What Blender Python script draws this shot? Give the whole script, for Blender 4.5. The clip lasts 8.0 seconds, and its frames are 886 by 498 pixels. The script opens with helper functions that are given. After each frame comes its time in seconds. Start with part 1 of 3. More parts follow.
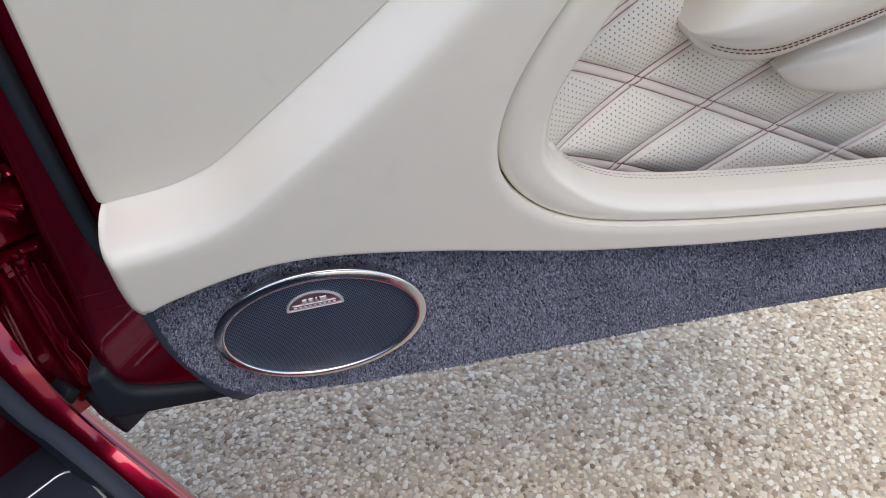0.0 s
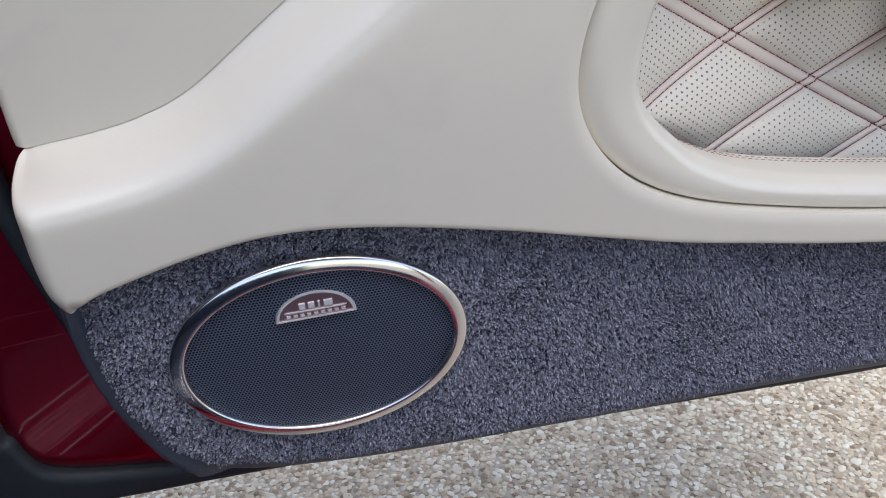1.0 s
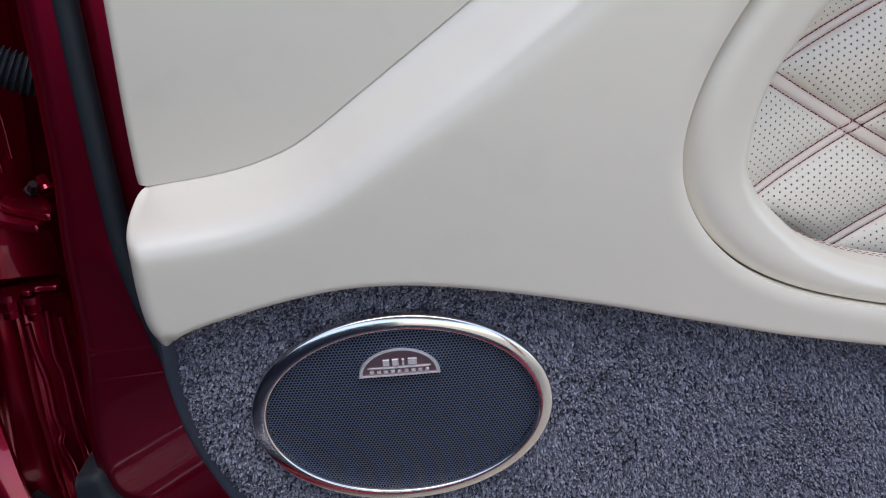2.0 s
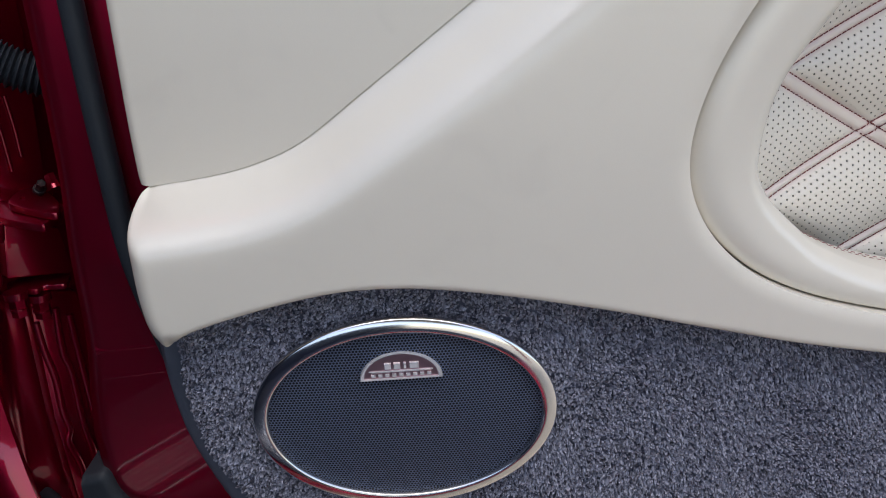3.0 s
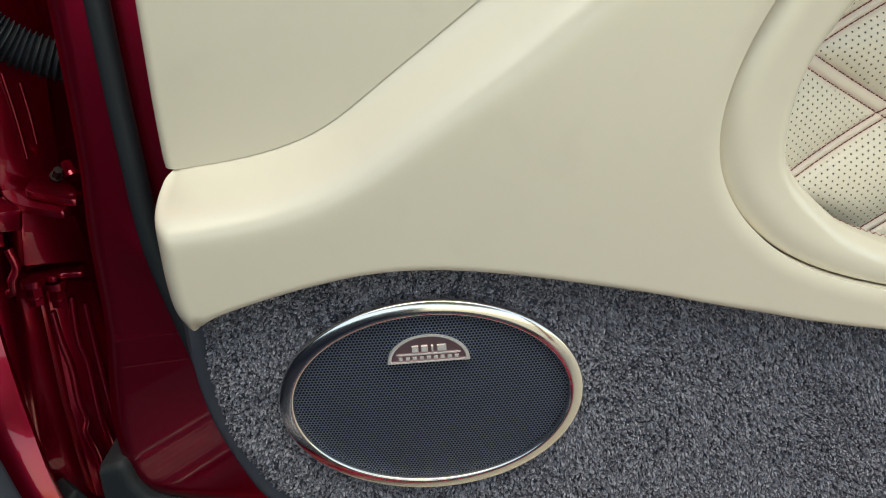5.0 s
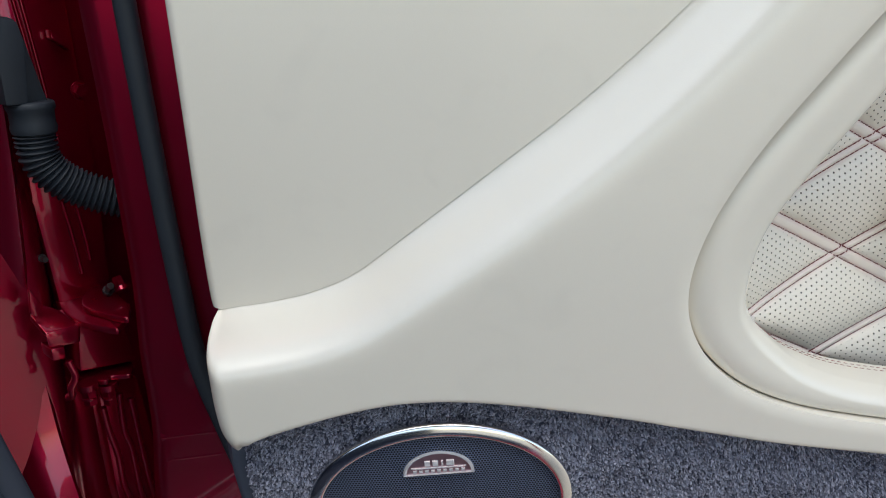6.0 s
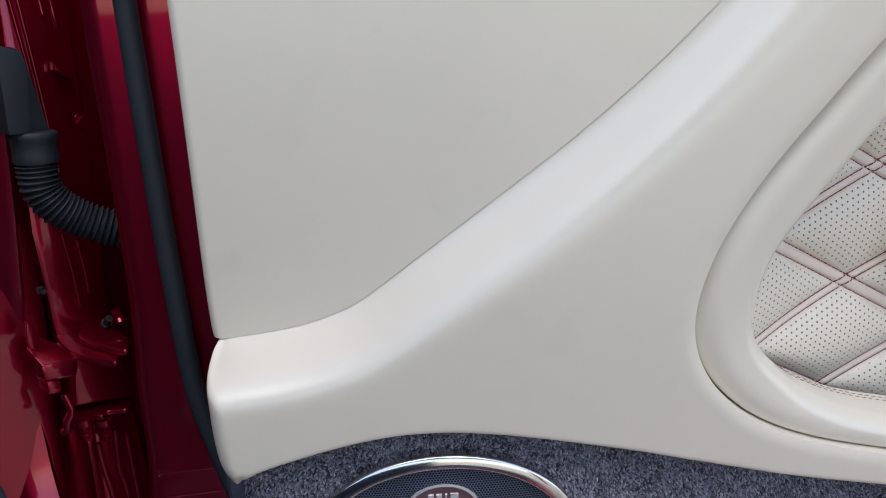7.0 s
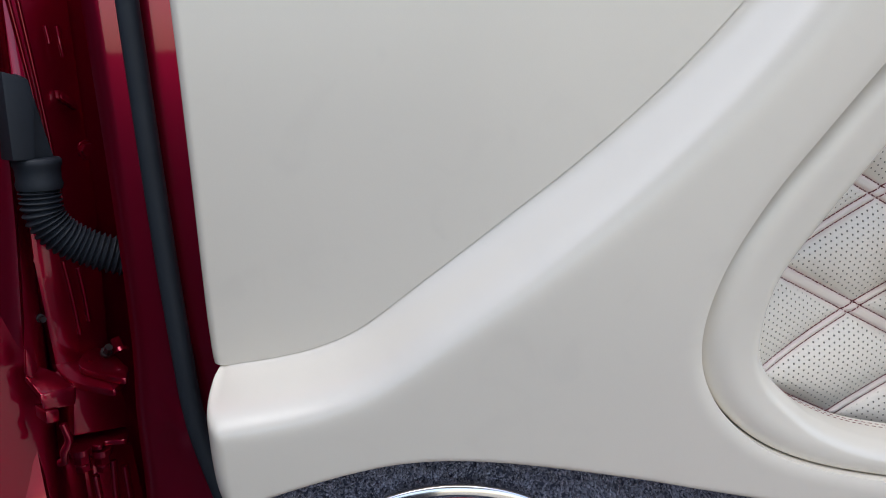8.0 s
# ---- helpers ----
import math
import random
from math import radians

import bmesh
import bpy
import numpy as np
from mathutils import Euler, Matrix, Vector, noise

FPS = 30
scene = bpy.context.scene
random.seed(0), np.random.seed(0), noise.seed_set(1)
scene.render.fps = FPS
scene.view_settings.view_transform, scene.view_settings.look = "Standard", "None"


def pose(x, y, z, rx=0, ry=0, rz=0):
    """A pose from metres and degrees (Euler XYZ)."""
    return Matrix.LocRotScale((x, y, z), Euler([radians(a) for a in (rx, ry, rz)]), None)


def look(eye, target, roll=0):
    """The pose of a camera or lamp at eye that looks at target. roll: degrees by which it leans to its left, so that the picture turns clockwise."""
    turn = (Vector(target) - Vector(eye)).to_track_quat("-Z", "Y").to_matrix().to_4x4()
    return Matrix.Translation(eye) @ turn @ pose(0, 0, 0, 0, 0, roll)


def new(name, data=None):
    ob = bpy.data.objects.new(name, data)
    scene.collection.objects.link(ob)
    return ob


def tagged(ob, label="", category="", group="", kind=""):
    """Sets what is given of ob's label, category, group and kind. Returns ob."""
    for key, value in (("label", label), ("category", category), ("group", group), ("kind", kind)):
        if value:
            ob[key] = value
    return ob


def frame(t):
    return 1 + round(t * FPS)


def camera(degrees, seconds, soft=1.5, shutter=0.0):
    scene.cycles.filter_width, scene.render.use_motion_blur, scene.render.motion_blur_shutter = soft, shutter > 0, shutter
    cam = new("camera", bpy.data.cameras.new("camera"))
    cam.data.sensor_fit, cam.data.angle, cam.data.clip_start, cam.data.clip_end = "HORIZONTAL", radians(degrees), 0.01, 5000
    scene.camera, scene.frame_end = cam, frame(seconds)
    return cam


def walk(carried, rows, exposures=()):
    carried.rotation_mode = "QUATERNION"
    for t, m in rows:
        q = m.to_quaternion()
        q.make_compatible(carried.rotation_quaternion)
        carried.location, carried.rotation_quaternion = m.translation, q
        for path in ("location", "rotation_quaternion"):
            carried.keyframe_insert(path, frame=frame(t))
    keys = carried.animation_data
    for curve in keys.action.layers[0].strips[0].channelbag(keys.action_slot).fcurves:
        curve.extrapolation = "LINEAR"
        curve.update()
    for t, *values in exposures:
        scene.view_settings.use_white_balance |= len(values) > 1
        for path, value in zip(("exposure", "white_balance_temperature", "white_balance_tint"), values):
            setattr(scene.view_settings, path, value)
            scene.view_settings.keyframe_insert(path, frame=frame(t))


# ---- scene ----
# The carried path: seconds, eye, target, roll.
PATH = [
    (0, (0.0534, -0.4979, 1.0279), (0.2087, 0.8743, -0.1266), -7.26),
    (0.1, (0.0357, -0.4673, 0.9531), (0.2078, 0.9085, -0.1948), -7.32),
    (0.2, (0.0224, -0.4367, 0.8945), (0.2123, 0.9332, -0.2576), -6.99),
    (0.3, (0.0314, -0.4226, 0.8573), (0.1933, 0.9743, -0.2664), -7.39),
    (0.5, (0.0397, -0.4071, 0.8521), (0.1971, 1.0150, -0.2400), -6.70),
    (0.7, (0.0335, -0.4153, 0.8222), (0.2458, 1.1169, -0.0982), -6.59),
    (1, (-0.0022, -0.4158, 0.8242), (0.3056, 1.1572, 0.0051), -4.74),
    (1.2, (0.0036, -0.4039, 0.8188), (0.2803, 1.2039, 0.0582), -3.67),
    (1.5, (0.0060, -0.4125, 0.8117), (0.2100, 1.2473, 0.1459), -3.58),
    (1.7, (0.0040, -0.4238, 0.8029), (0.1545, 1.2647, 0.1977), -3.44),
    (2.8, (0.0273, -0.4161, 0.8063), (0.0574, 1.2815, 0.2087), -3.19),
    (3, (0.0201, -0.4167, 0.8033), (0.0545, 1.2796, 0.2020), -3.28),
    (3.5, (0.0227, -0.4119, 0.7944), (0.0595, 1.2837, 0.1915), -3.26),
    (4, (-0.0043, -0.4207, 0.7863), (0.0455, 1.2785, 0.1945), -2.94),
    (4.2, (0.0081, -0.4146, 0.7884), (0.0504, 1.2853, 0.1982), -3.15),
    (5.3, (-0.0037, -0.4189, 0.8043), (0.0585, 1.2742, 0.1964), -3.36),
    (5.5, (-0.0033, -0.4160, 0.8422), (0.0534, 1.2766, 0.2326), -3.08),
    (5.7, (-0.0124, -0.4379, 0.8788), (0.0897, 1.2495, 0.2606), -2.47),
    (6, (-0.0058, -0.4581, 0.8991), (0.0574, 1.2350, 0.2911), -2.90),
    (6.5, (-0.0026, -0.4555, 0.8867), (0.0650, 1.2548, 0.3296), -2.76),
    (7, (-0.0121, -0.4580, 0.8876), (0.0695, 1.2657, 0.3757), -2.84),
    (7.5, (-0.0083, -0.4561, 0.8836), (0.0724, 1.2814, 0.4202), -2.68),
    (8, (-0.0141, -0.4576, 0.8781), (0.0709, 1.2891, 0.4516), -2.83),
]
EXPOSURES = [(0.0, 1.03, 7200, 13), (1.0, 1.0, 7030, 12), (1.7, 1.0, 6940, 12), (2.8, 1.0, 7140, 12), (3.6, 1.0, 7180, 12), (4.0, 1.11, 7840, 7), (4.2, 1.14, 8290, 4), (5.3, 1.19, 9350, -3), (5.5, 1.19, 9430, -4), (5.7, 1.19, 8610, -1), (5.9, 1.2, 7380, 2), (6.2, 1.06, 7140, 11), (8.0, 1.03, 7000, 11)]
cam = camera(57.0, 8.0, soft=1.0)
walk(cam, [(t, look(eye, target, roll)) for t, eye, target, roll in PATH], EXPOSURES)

# ---- light: bright overcast day ----
world = bpy.data.worlds.new("overcast_sky")
scene.world = world
world.use_nodes = True
wn, wl = world.node_tree.nodes, world.node_tree.links
sky = wn.new("ShaderNodeTexSky")
sky.sky_type = "NISHITA"
sky.sun_disc = False
sky.sun_elevation, sky.sun_rotation = radians(67), radians(177)
sky.air_density, sky.dust_density = 1.0, 1.5
wn["Background"].inputs["Strength"].default_value = 0.15
wl.new(sky.outputs["Color"], wn["Background"].inputs["Color"])

sun = new("sun", bpy.data.lights.new("sun", "SUN"))
sun.data.energy, sun.data.angle, sun.data.color = 0.44, radians(48), (0.72, 0.885, 1.0)
sun.matrix_world = look((0.10, -1.75, 4.6), (0.0, 0.0, 0.5))


# ---- materials ----
def material(name, colour, rough=0.5, metal=0.0, coat=0.0, spots=0.06, scale=18.0, grain=0.0, grain_scale=600.0, spec=0.5):
    """A Principled surface with slow colour drift and fine relief, in metres."""
    m = bpy.data.materials.new(name)
    m.use_nodes = True
    n, l = m.node_tree.nodes, m.node_tree.links
    b = n["Principled BSDF"]
    b.inputs["Roughness"].default_value, b.inputs["Metallic"].default_value = rough, metal
    b.inputs["Coat Weight"].default_value, b.inputs["Coat Roughness"].default_value = coat, 0.04
    b.inputs["Specular IOR Level"].default_value = spec
    at = n.new("ShaderNodeNewGeometry")
    drift = n.new("ShaderNodeTexNoise")
    drift.inputs["Scale"].default_value, drift.inputs["Detail"].default_value = scale, 4
    l.new(at.outputs["Position"], drift.inputs["Vector"])
    ramp = n.new("ShaderNodeMix")
    ramp.data_type = "RGBA"
    ramp.inputs["A"].default_value = (*[c * (1 - spots) for c in colour], 1)
    ramp.inputs["B"].default_value = (*[c * (1 + spots) for c in colour], 1)
    l.new(drift.outputs["Fac"], ramp.inputs["Factor"])
    l.new(ramp.outputs["Result"], b.inputs["Base Color"])
    if grain:
        fine = n.new("ShaderNodeTexNoise")
        fine.inputs["Scale"].default_value, fine.inputs["Detail"].default_value = grain_scale, 3
        l.new(at.outputs["Position"], fine.inputs["Vector"])
        bump = n.new("ShaderNodeBump")
        bump.inputs["Strength"].default_value, bump.inputs["Distance"].default_value = grain, 0.001
        l.new(fine.outputs["Fac"], bump.inputs["Height"])
        l.new(bump.outputs["Normal"], b.inputs["Normal"])
    return m


def add_scatter(m, low, high, mids=None, per="Random Per Island"):
    """Vary the colour from piece to piece of a joined mesh."""
    n, l = m.node_tree.nodes, m.node_tree.links
    geo = n.new("ShaderNodeNewGeometry")
    ramp = n.new("ShaderNodeValToRGB")
    cols = [low, high] if mids is None else [low, *mids, high]
    while len(ramp.color_ramp.elements) < len(cols):
        ramp.color_ramp.elements.new(0.5)
    for k, c in enumerate(cols):
        ramp.color_ramp.elements[k].position = k / (len(cols) - 1)
        ramp.color_ramp.elements[k].color = (*c, 1)
    l.new(geo.outputs[per], ramp.inputs["Fac"])
    l.new(ramp.outputs["Color"], n["Principled BSDF"].inputs["Base Color"])


def add_dots(m, pitch, radius, dark, depth, skew=0.5):
    """Holes punched on a staggered lattice of the given pitch, in the UV map's metres."""
    n, l = m.node_tree.nodes, m.node_tree.links
    b = n["Principled BSDF"]
    uv = n.new("ShaderNodeUVMap")
    xy = n.new("ShaderNodeSeparateXYZ")
    l.new(uv.outputs["UV"], xy.inputs["Vector"])

    def math_node(op, a, bb=None, c=None):
        k = n.new("ShaderNodeMath")
        k.operation = op
        for i, v in enumerate((a, bb, c)):
            if v is None:
                continue
            if isinstance(v, (int, float)):
                k.inputs[i].default_value = v
            else:
                l.new(v, k.inputs[i])
        return k.outputs[0]

    row = math_node("DIVIDE", xy.outputs["Y"], pitch * 0.866)
    odd = math_node("MULTIPLY", math_node("FLOORED_MODULO", math_node("FLOOR", row), 2.0), skew)
    col = math_node("ADD", math_node("DIVIDE", xy.outputs["X"], pitch), odd)
    dx = math_node("SUBTRACT", math_node("FRACT", col), 0.5)
    dy = math_node("MULTIPLY", math_node("SUBTRACT", math_node("FRACT", row), 0.5), 0.866)
    r = math_node("SQRT", math_node("ADD", math_node("MULTIPLY", dx, dx), math_node("MULTIPLY", dy, dy)))
    mask = n.new("ShaderNodeMapRange")
    mask.interpolation_type = "SMOOTHSTEP"
    mask.inputs["From Min"].default_value, mask.inputs["From Max"].default_value = radius * 0.75, radius * 1.25
    mask.inputs["To Min"].default_value, mask.inputs["To Max"].default_value = 1.0, 0.0
    l.new(r, mask.inputs["Value"])
    keep = n.new("ShaderNodeAttribute")
    keep.attribute_name = "plain"
    gate = math_node("MULTIPLY", mask.outputs["Result"], math_node("SUBTRACT", 1.0, keep.outputs["Fac"]))
    old = b.inputs["Base Color"].links[0].from_socket
    mix = n.new("ShaderNodeMix")
    mix.data_type = "RGBA"
    l.new(gate, mix.inputs["Factor"])
    l.new(old, mix.inputs["A"])
    mix.inputs["B"].default_value = (*dark, 1)
    l.new(mix.outputs["Result"], b.inputs["Base Color"])
    bump = n.new("ShaderNodeBump")
    bump.invert = True
    bump.inputs["Strength"].default_value, bump.inputs["Distance"].default_value = 1.0, depth
    l.new(gate, bump.inputs["Height"])
    if b.inputs["Normal"].links:
        l.new(b.inputs["Normal"].links[0].from_socket, bump.inputs["Normal"])
    l.new(bump.outputs["Normal"], b.inputs["Normal"])


def add_band(m, colour):
    """Dye from the thread tints the hide along the seams."""
    n, l = m.node_tree.nodes, m.node_tree.links
    b = n["Principled BSDF"]
    band = n.new("ShaderNodeAttribute")
    band.attribute_name = "band"
    mix = n.new("ShaderNodeMix")
    mix.data_type = "RGBA"
    l.new(band.outputs["Fac"], mix.inputs["Factor"])
    l.new(b.inputs["Base Color"].links[0].from_socket, mix.inputs["A"])
    mix.inputs["B"].default_value = (*colour, 1)
    l.new(mix.outputs["Result"], b.inputs["Base Color"])


def add_smudges(m, scale, low, high, strength):
    """Faint handling marks: soft-edged patches a little darker than the rest."""
    n, l = m.node_tree.nodes, m.node_tree.links
    b = n["Principled BSDF"]
    at = n.new("ShaderNodeNewGeometry")
    noise = n.new("ShaderNodeTexNoise")
    noise.inputs["Scale"].default_value, noise.inputs["Detail"].default_value, noise.inputs["Distortion"].default_value = scale, 7, 0.8
    l.new(at.outputs["Position"], noise.inputs["Vector"])
    span = n.new("ShaderNodeMapRange")
    span.interpolation_type = "SMOOTHSTEP"
    span.inputs["From Min"].default_value, span.inputs["From Max"].default_value = low, high
    span.inputs["To Min"].default_value, span.inputs["To Max"].default_value = 0.0, strength
    l.new(noise.outputs["Fac"], span.inputs["Value"])
    mix = n.new("ShaderNodeMix")
    mix.data_type = "RGBA"
    l.new(span.outputs["Result"], mix.inputs["Factor"])
    l.new(b.inputs["Base Color"].links[0].from_socket, mix.inputs["A"])
    mix.inputs["B"].default_value = (0.40, 0.37, 0.35, 1)
    l.new(mix.outputs["Result"], b.inputs["Base Color"])


LEATHER = material("ivory_leather", (0.720, 0.668, 0.580), rough=0.27, spec=1.0, spots=0.025, scale=9, grain=0.05, grain_scale=1400)
add_smudges(LEATHER, 26, 0.55, 0.80, 0.07)
PERFORATED = material("perforated_leather", (0.775, 0.715, 0.625), rough=0.36, spots=0.03, scale=12, grain=0.05, grain_scale=1200)
add_band(PERFORATED, (0.755, 0.605, 0.56))
add_dots(PERFORATED, 0.0044, 0.118, (0.085, 0.07, 0.055), 0.0008)
THREAD = material("red_thread", (0.165, 0.031, 0.032), rough=0.7, spots=0.15, scale=300)
FINE_THREAD = material("dull_red_thread", (0.25, 0.09, 0.09), rough=0.7, spots=0.15, scale=300)
CARPET = material("blue_grey_carpet", (0.09, 0.097, 0.135), rough=0.95, spots=0.2, scale=60, spec=0.1)
PILE = material("carpet_pile", (0.09, 0.098, 0.14), rough=0.9, spec=0.15)
add_scatter(PILE, (0.068, 0.070, 0.096), (0.43, 0.435, 0.525))
RUBBER = material("black_rubber", (0.017, 0.022, 0.030), rough=0.55, spec=0.3, spots=0.15, scale=40, grain=0.1, grain_scale=400)
PLASTIC = material("dark_plastic", (0.034, 0.041, 0.060), rough=0.6, spec=0.3, spots=0.1, grain=0.15, grain_scale=700)
EDGING = material("grey_plastic_edging", (0.058, 0.068, 0.095), rough=0.6, spec=0.3, spots=0.1, grain=0.15, grain_scale=700)
PAINT = material("deep_red_paint", (0.335, 0.0015, 0.029), rough=0.29, metal=0.85, spec=0.3, coat=1.0, spots=0.08, scale=30)
PAINT.node_tree.nodes["Principled BSDF"].inputs["Coat IOR"].default_value = 1.52
CHROME = material("chrome", (0.78, 0.77, 0.78), rough=0.14, metal=1.0, spots=0.01)
GRILLE = material("speaker_mesh", (0.115, 0.145, 0.225), rough=0.5, spec=0.25, spots=0.06, scale=20)
add_dots(GRILLE, 0.0019, 0.375, (0.004, 0.005, 0.008), 0.0005)
SILVER = material("satin_silver", (0.90, 0.87, 0.88), rough=0.25, metal=0.5, spots=0.03)
# Pink stands for the red bodywork mirrored in the polished badge.
BADGE = material("badge_metal", (0.42, 0.26, 0.29), rough=0.28, metal=0.9, spots=0.03)
STEEL = material("zinc_steel", (0.09, 0.08, 0.085), rough=0.35, metal=0.9, spots=0.15, scale=200)
GROUND = material("resin_gravel_bed", (0.58, 0.49, 0.365), rough=0.9, spots=0.35, scale=90, grain=0.8, grain_scale=160)
STONE = material("gravel_stones", (0.4, 0.37, 0.33), rough=0.6)
add_scatter(STONE, (0.27, 0.19, 0.11), (0.97, 0.90, 0.72), [(0.54, 0.41, 0.27), (0.69, 0.55, 0.38), (0.75, 0.61, 0.42), (0.80, 0.68, 0.48), (0.88, 0.78, 0.59)])
LINING = material("bounce_lining", (0.32, 0.295, 0.27), rough=0.9, spots=0.05)


# ---- shaping helpers ----
def part(name, data, mat, parent, label=""):
    """Link a bmesh, or ready vertices and faces, as ONE mesh under a thing."""
    me = bpy.data.meshes.new(name)
    if isinstance(data, tuple):
        me.from_pydata([tuple(v) for v in data[0]], [], [tuple(f) for f in data[1]])
        me.validate()
    else:
        data.to_mesh(me)
        data.free()
    me.materials.append(mat)
    me.polygons.foreach_set("use_smooth", [True] * len(me.polygons))
    me.set_sharp_from_angle(angle=radians(48))
    ob = new(name, me)
    ob.parent = parent
    return tagged(ob, label)


def thing(name, label, category, group="", kind=""):
    return tagged(new(name), label, category, group, kind)


def spline(pts, per=10):
    """A smooth line through a few places (Catmull-Rom)."""
    p = np.array(pts, float)
    p = np.vstack([2 * p[0] - p[1], p, 2 * p[-1] - p[-2]])
    out = []
    for i in range(1, len(p) - 2):
        for k in range(per):
            t = k / per
            out.append(0.5 * (2 * p[i] + (p[i + 1] - p[i - 1]) * t + (2 * p[i - 1] - 5 * p[i] + 4 * p[i + 1] - p[i + 2]) * t * t
                              + (3 * p[i] - p[i - 1] - 3 * p[i + 1] + p[i + 2]) * t ** 3))
    out.append(p[-2])
    return np.array(out)


def nearest(q, line):
    """Distance from each place of q to an open line, and the nearest place on it."""
    best, where = np.full(len(q), 9.0), np.zeros_like(q)
    for a, b in zip(line[:-1], line[1:]):
        d = b - a
        k = np.clip(((q - a) @ d) / max(d @ d, 1e-12), 0, 1)
        c = a + k[:, None] * d
        r = np.hypot(*(q - c).T)
        m = r < best
        best[m], where[m] = r[m], c[m]
    return best, where


def within(q, loop):
    """Which places lie inside a closed outline."""
    hit = np.zeros(len(q), bool)
    for (x0, z0), (x1, z1) in zip(loop, np.roll(loop, -1, 0)):
        if z0 == z1:
            continue
        cross = (q[:, 1] < z0) != (q[:, 1] < z1)
        hit ^= cross & (q[:, 0] < x0 + (q[:, 1] - z0) * (x1 - x0) / (z1 - z0))
    return hit


def skin(loop, step, depth, skirt=0.02, edge=None, roll=0.012):
    """A moulded panel over an outline in x and z: depth(q) gives y; its rim turns back by skirt.
    With edge, a line rising in z, the columns follow that line and crowd together beside it."""
    def bend(z):
        return np.interp(z, edge[:, 1], edge[:, 0]) if edge is not None else 0.0

    loop = np.column_stack([loop[:, 0] - bend(loop[:, 1]), loop[:, 1]])
    lo, hi = loop.min(0) - step, loop.max(0) + step
    xs, zs = np.arange(lo[0], hi[0] + step, step), np.arange(lo[1], hi[1] + step, step)
    if edge is not None:
        xs = np.concatenate([[-step], roll * np.linspace(0, 1, 13) ** 1.7, np.arange(roll + step, hi[0] + step, step)])
    q = np.stack(np.meshgrid(xs, zs, indexing="ij"), -1).reshape(-1, 2)
    ok = within(q, loop)
    i, j = np.meshgrid(np.arange(len(xs) - 1), np.arange(len(zs) - 1), indexing="ij")
    c = (i * len(zs) + j).ravel()
    cells = np.stack([c, c + len(zs), c + len(zs) + 1, c + 1], 1)
    cells = cells[ok[cells].any(1)]
    used = np.unique(cells)
    back = np.zeros(len(q), int)
    back[used] = np.arange(len(used))
    cells, q, ok = back[cells], q[used], ok[used]
    q[~ok] = nearest(q[~ok], np.vstack([loop, loop[:1]]))[1]
    q[:, 0] += bend(q[:, 1])
    y = depth(q)
    verts = np.column_stack([q[:, 0], y, q[:, 1]])
    edges = {}
    for f in cells:
        for a, b in zip(f, np.roll(f, -1)):
            edges[(a, b)] = 1
    rim = [(a, b) for a, b in edges if (b, a) not in edges]
    faces = [tuple(f) for f in cells]
    if skirt:
        ids = {}
        extra = []
        for a, b in rim:
            for v in (a, b):
                if v not in ids:
                    ids[v] = len(verts) + len(extra)
                    extra.append(verts[v] + (0, skirt, 0))
            faces.append((b, a, ids[a], ids[b]))
        verts = np.vstack([verts, extra])
    return verts, faces


def fall(d, reach, power=2.0):
    """1 at an edge, 0 from reach on."""
    return np.clip(1 - d / reach, 0, 1) ** power


def sweep(path, profile, ups, closed=True, caps=True):
    """A profile of (side, up) carried along a path; ups: the up direction at each place."""
    path = [Vector(p) for p in path]
    verts, faces, k = [], [], 0
    for i, p in enumerate(path):
        way = (path[min(i + 1, len(path) - 1)] - path[max(i - 1, 0)]).normalized()
        up = Vector(ups[i] if isinstance(ups, list) else ups)
        side = way.cross(up).normalized()
        up = side.cross(way).normalized()
        prof = profile(i / (len(path) - 1)) if callable(profile) else profile
        k = len(prof)
        verts += [tuple(p + side * a + up * b) for a, b in prof]
    for i in range(len(path) - 1):
        for j in range(k if closed else k - 1):
            a, b = i * k + j, i * k + (j + 1) % k
            faces.append((a, b, b + k, a + k))
    if closed and caps:
        faces += [tuple(range(k))[::-1], tuple(range((len(path) - 1) * k, len(path) * k))]
    return verts, faces


def ring(rx, ry, k=16, power=1.0):
    pts = []
    for i in range(k):
        a = 2 * math.pi * i / k
        c, s = math.cos(a), math.sin(a)
        pts.append((rx * math.copysign(abs(c) ** power, c), ry * math.copysign(abs(s) ** power, s)))
    return pts


def block(size, bevel=0.003, m=None, taper=(1, 1)):
    """A bevelled block as bmesh; taper scales its far end."""
    bm = bmesh.new()
    bmesh.ops.create_cube(bm, size=1)
    for v in bm.verts:
        k = taper if v.co.z > 0 else (1, 1)
        v.co = Vector((v.co.x * size[0] * k[0], v.co.y * size[1] * k[1], v.co.z * size[2]))
    bmesh.ops.bevel(bm, geom=bm.edges[:], offset=bevel, segments=3, affect="EDGES", profile=0.6)
    if m is not None:
        bm.transform(m)
    return bm


def bolt_head(r, h, m):
    """A hexagon head on a washer."""
    bm = bmesh.new()
    bmesh.ops.create_cone(bm, cap_ends=True, segments=20, radius1=r * 1.35, radius2=r * 1.3, depth=h * 0.35)
    bmesh.ops.create_cone(bm, cap_ends=True, segments=6, radius1=r, radius2=r * 0.94, depth=h, matrix=Matrix.Translation((0, 0, h * 0.6)))
    bm.transform(m)
    return bm


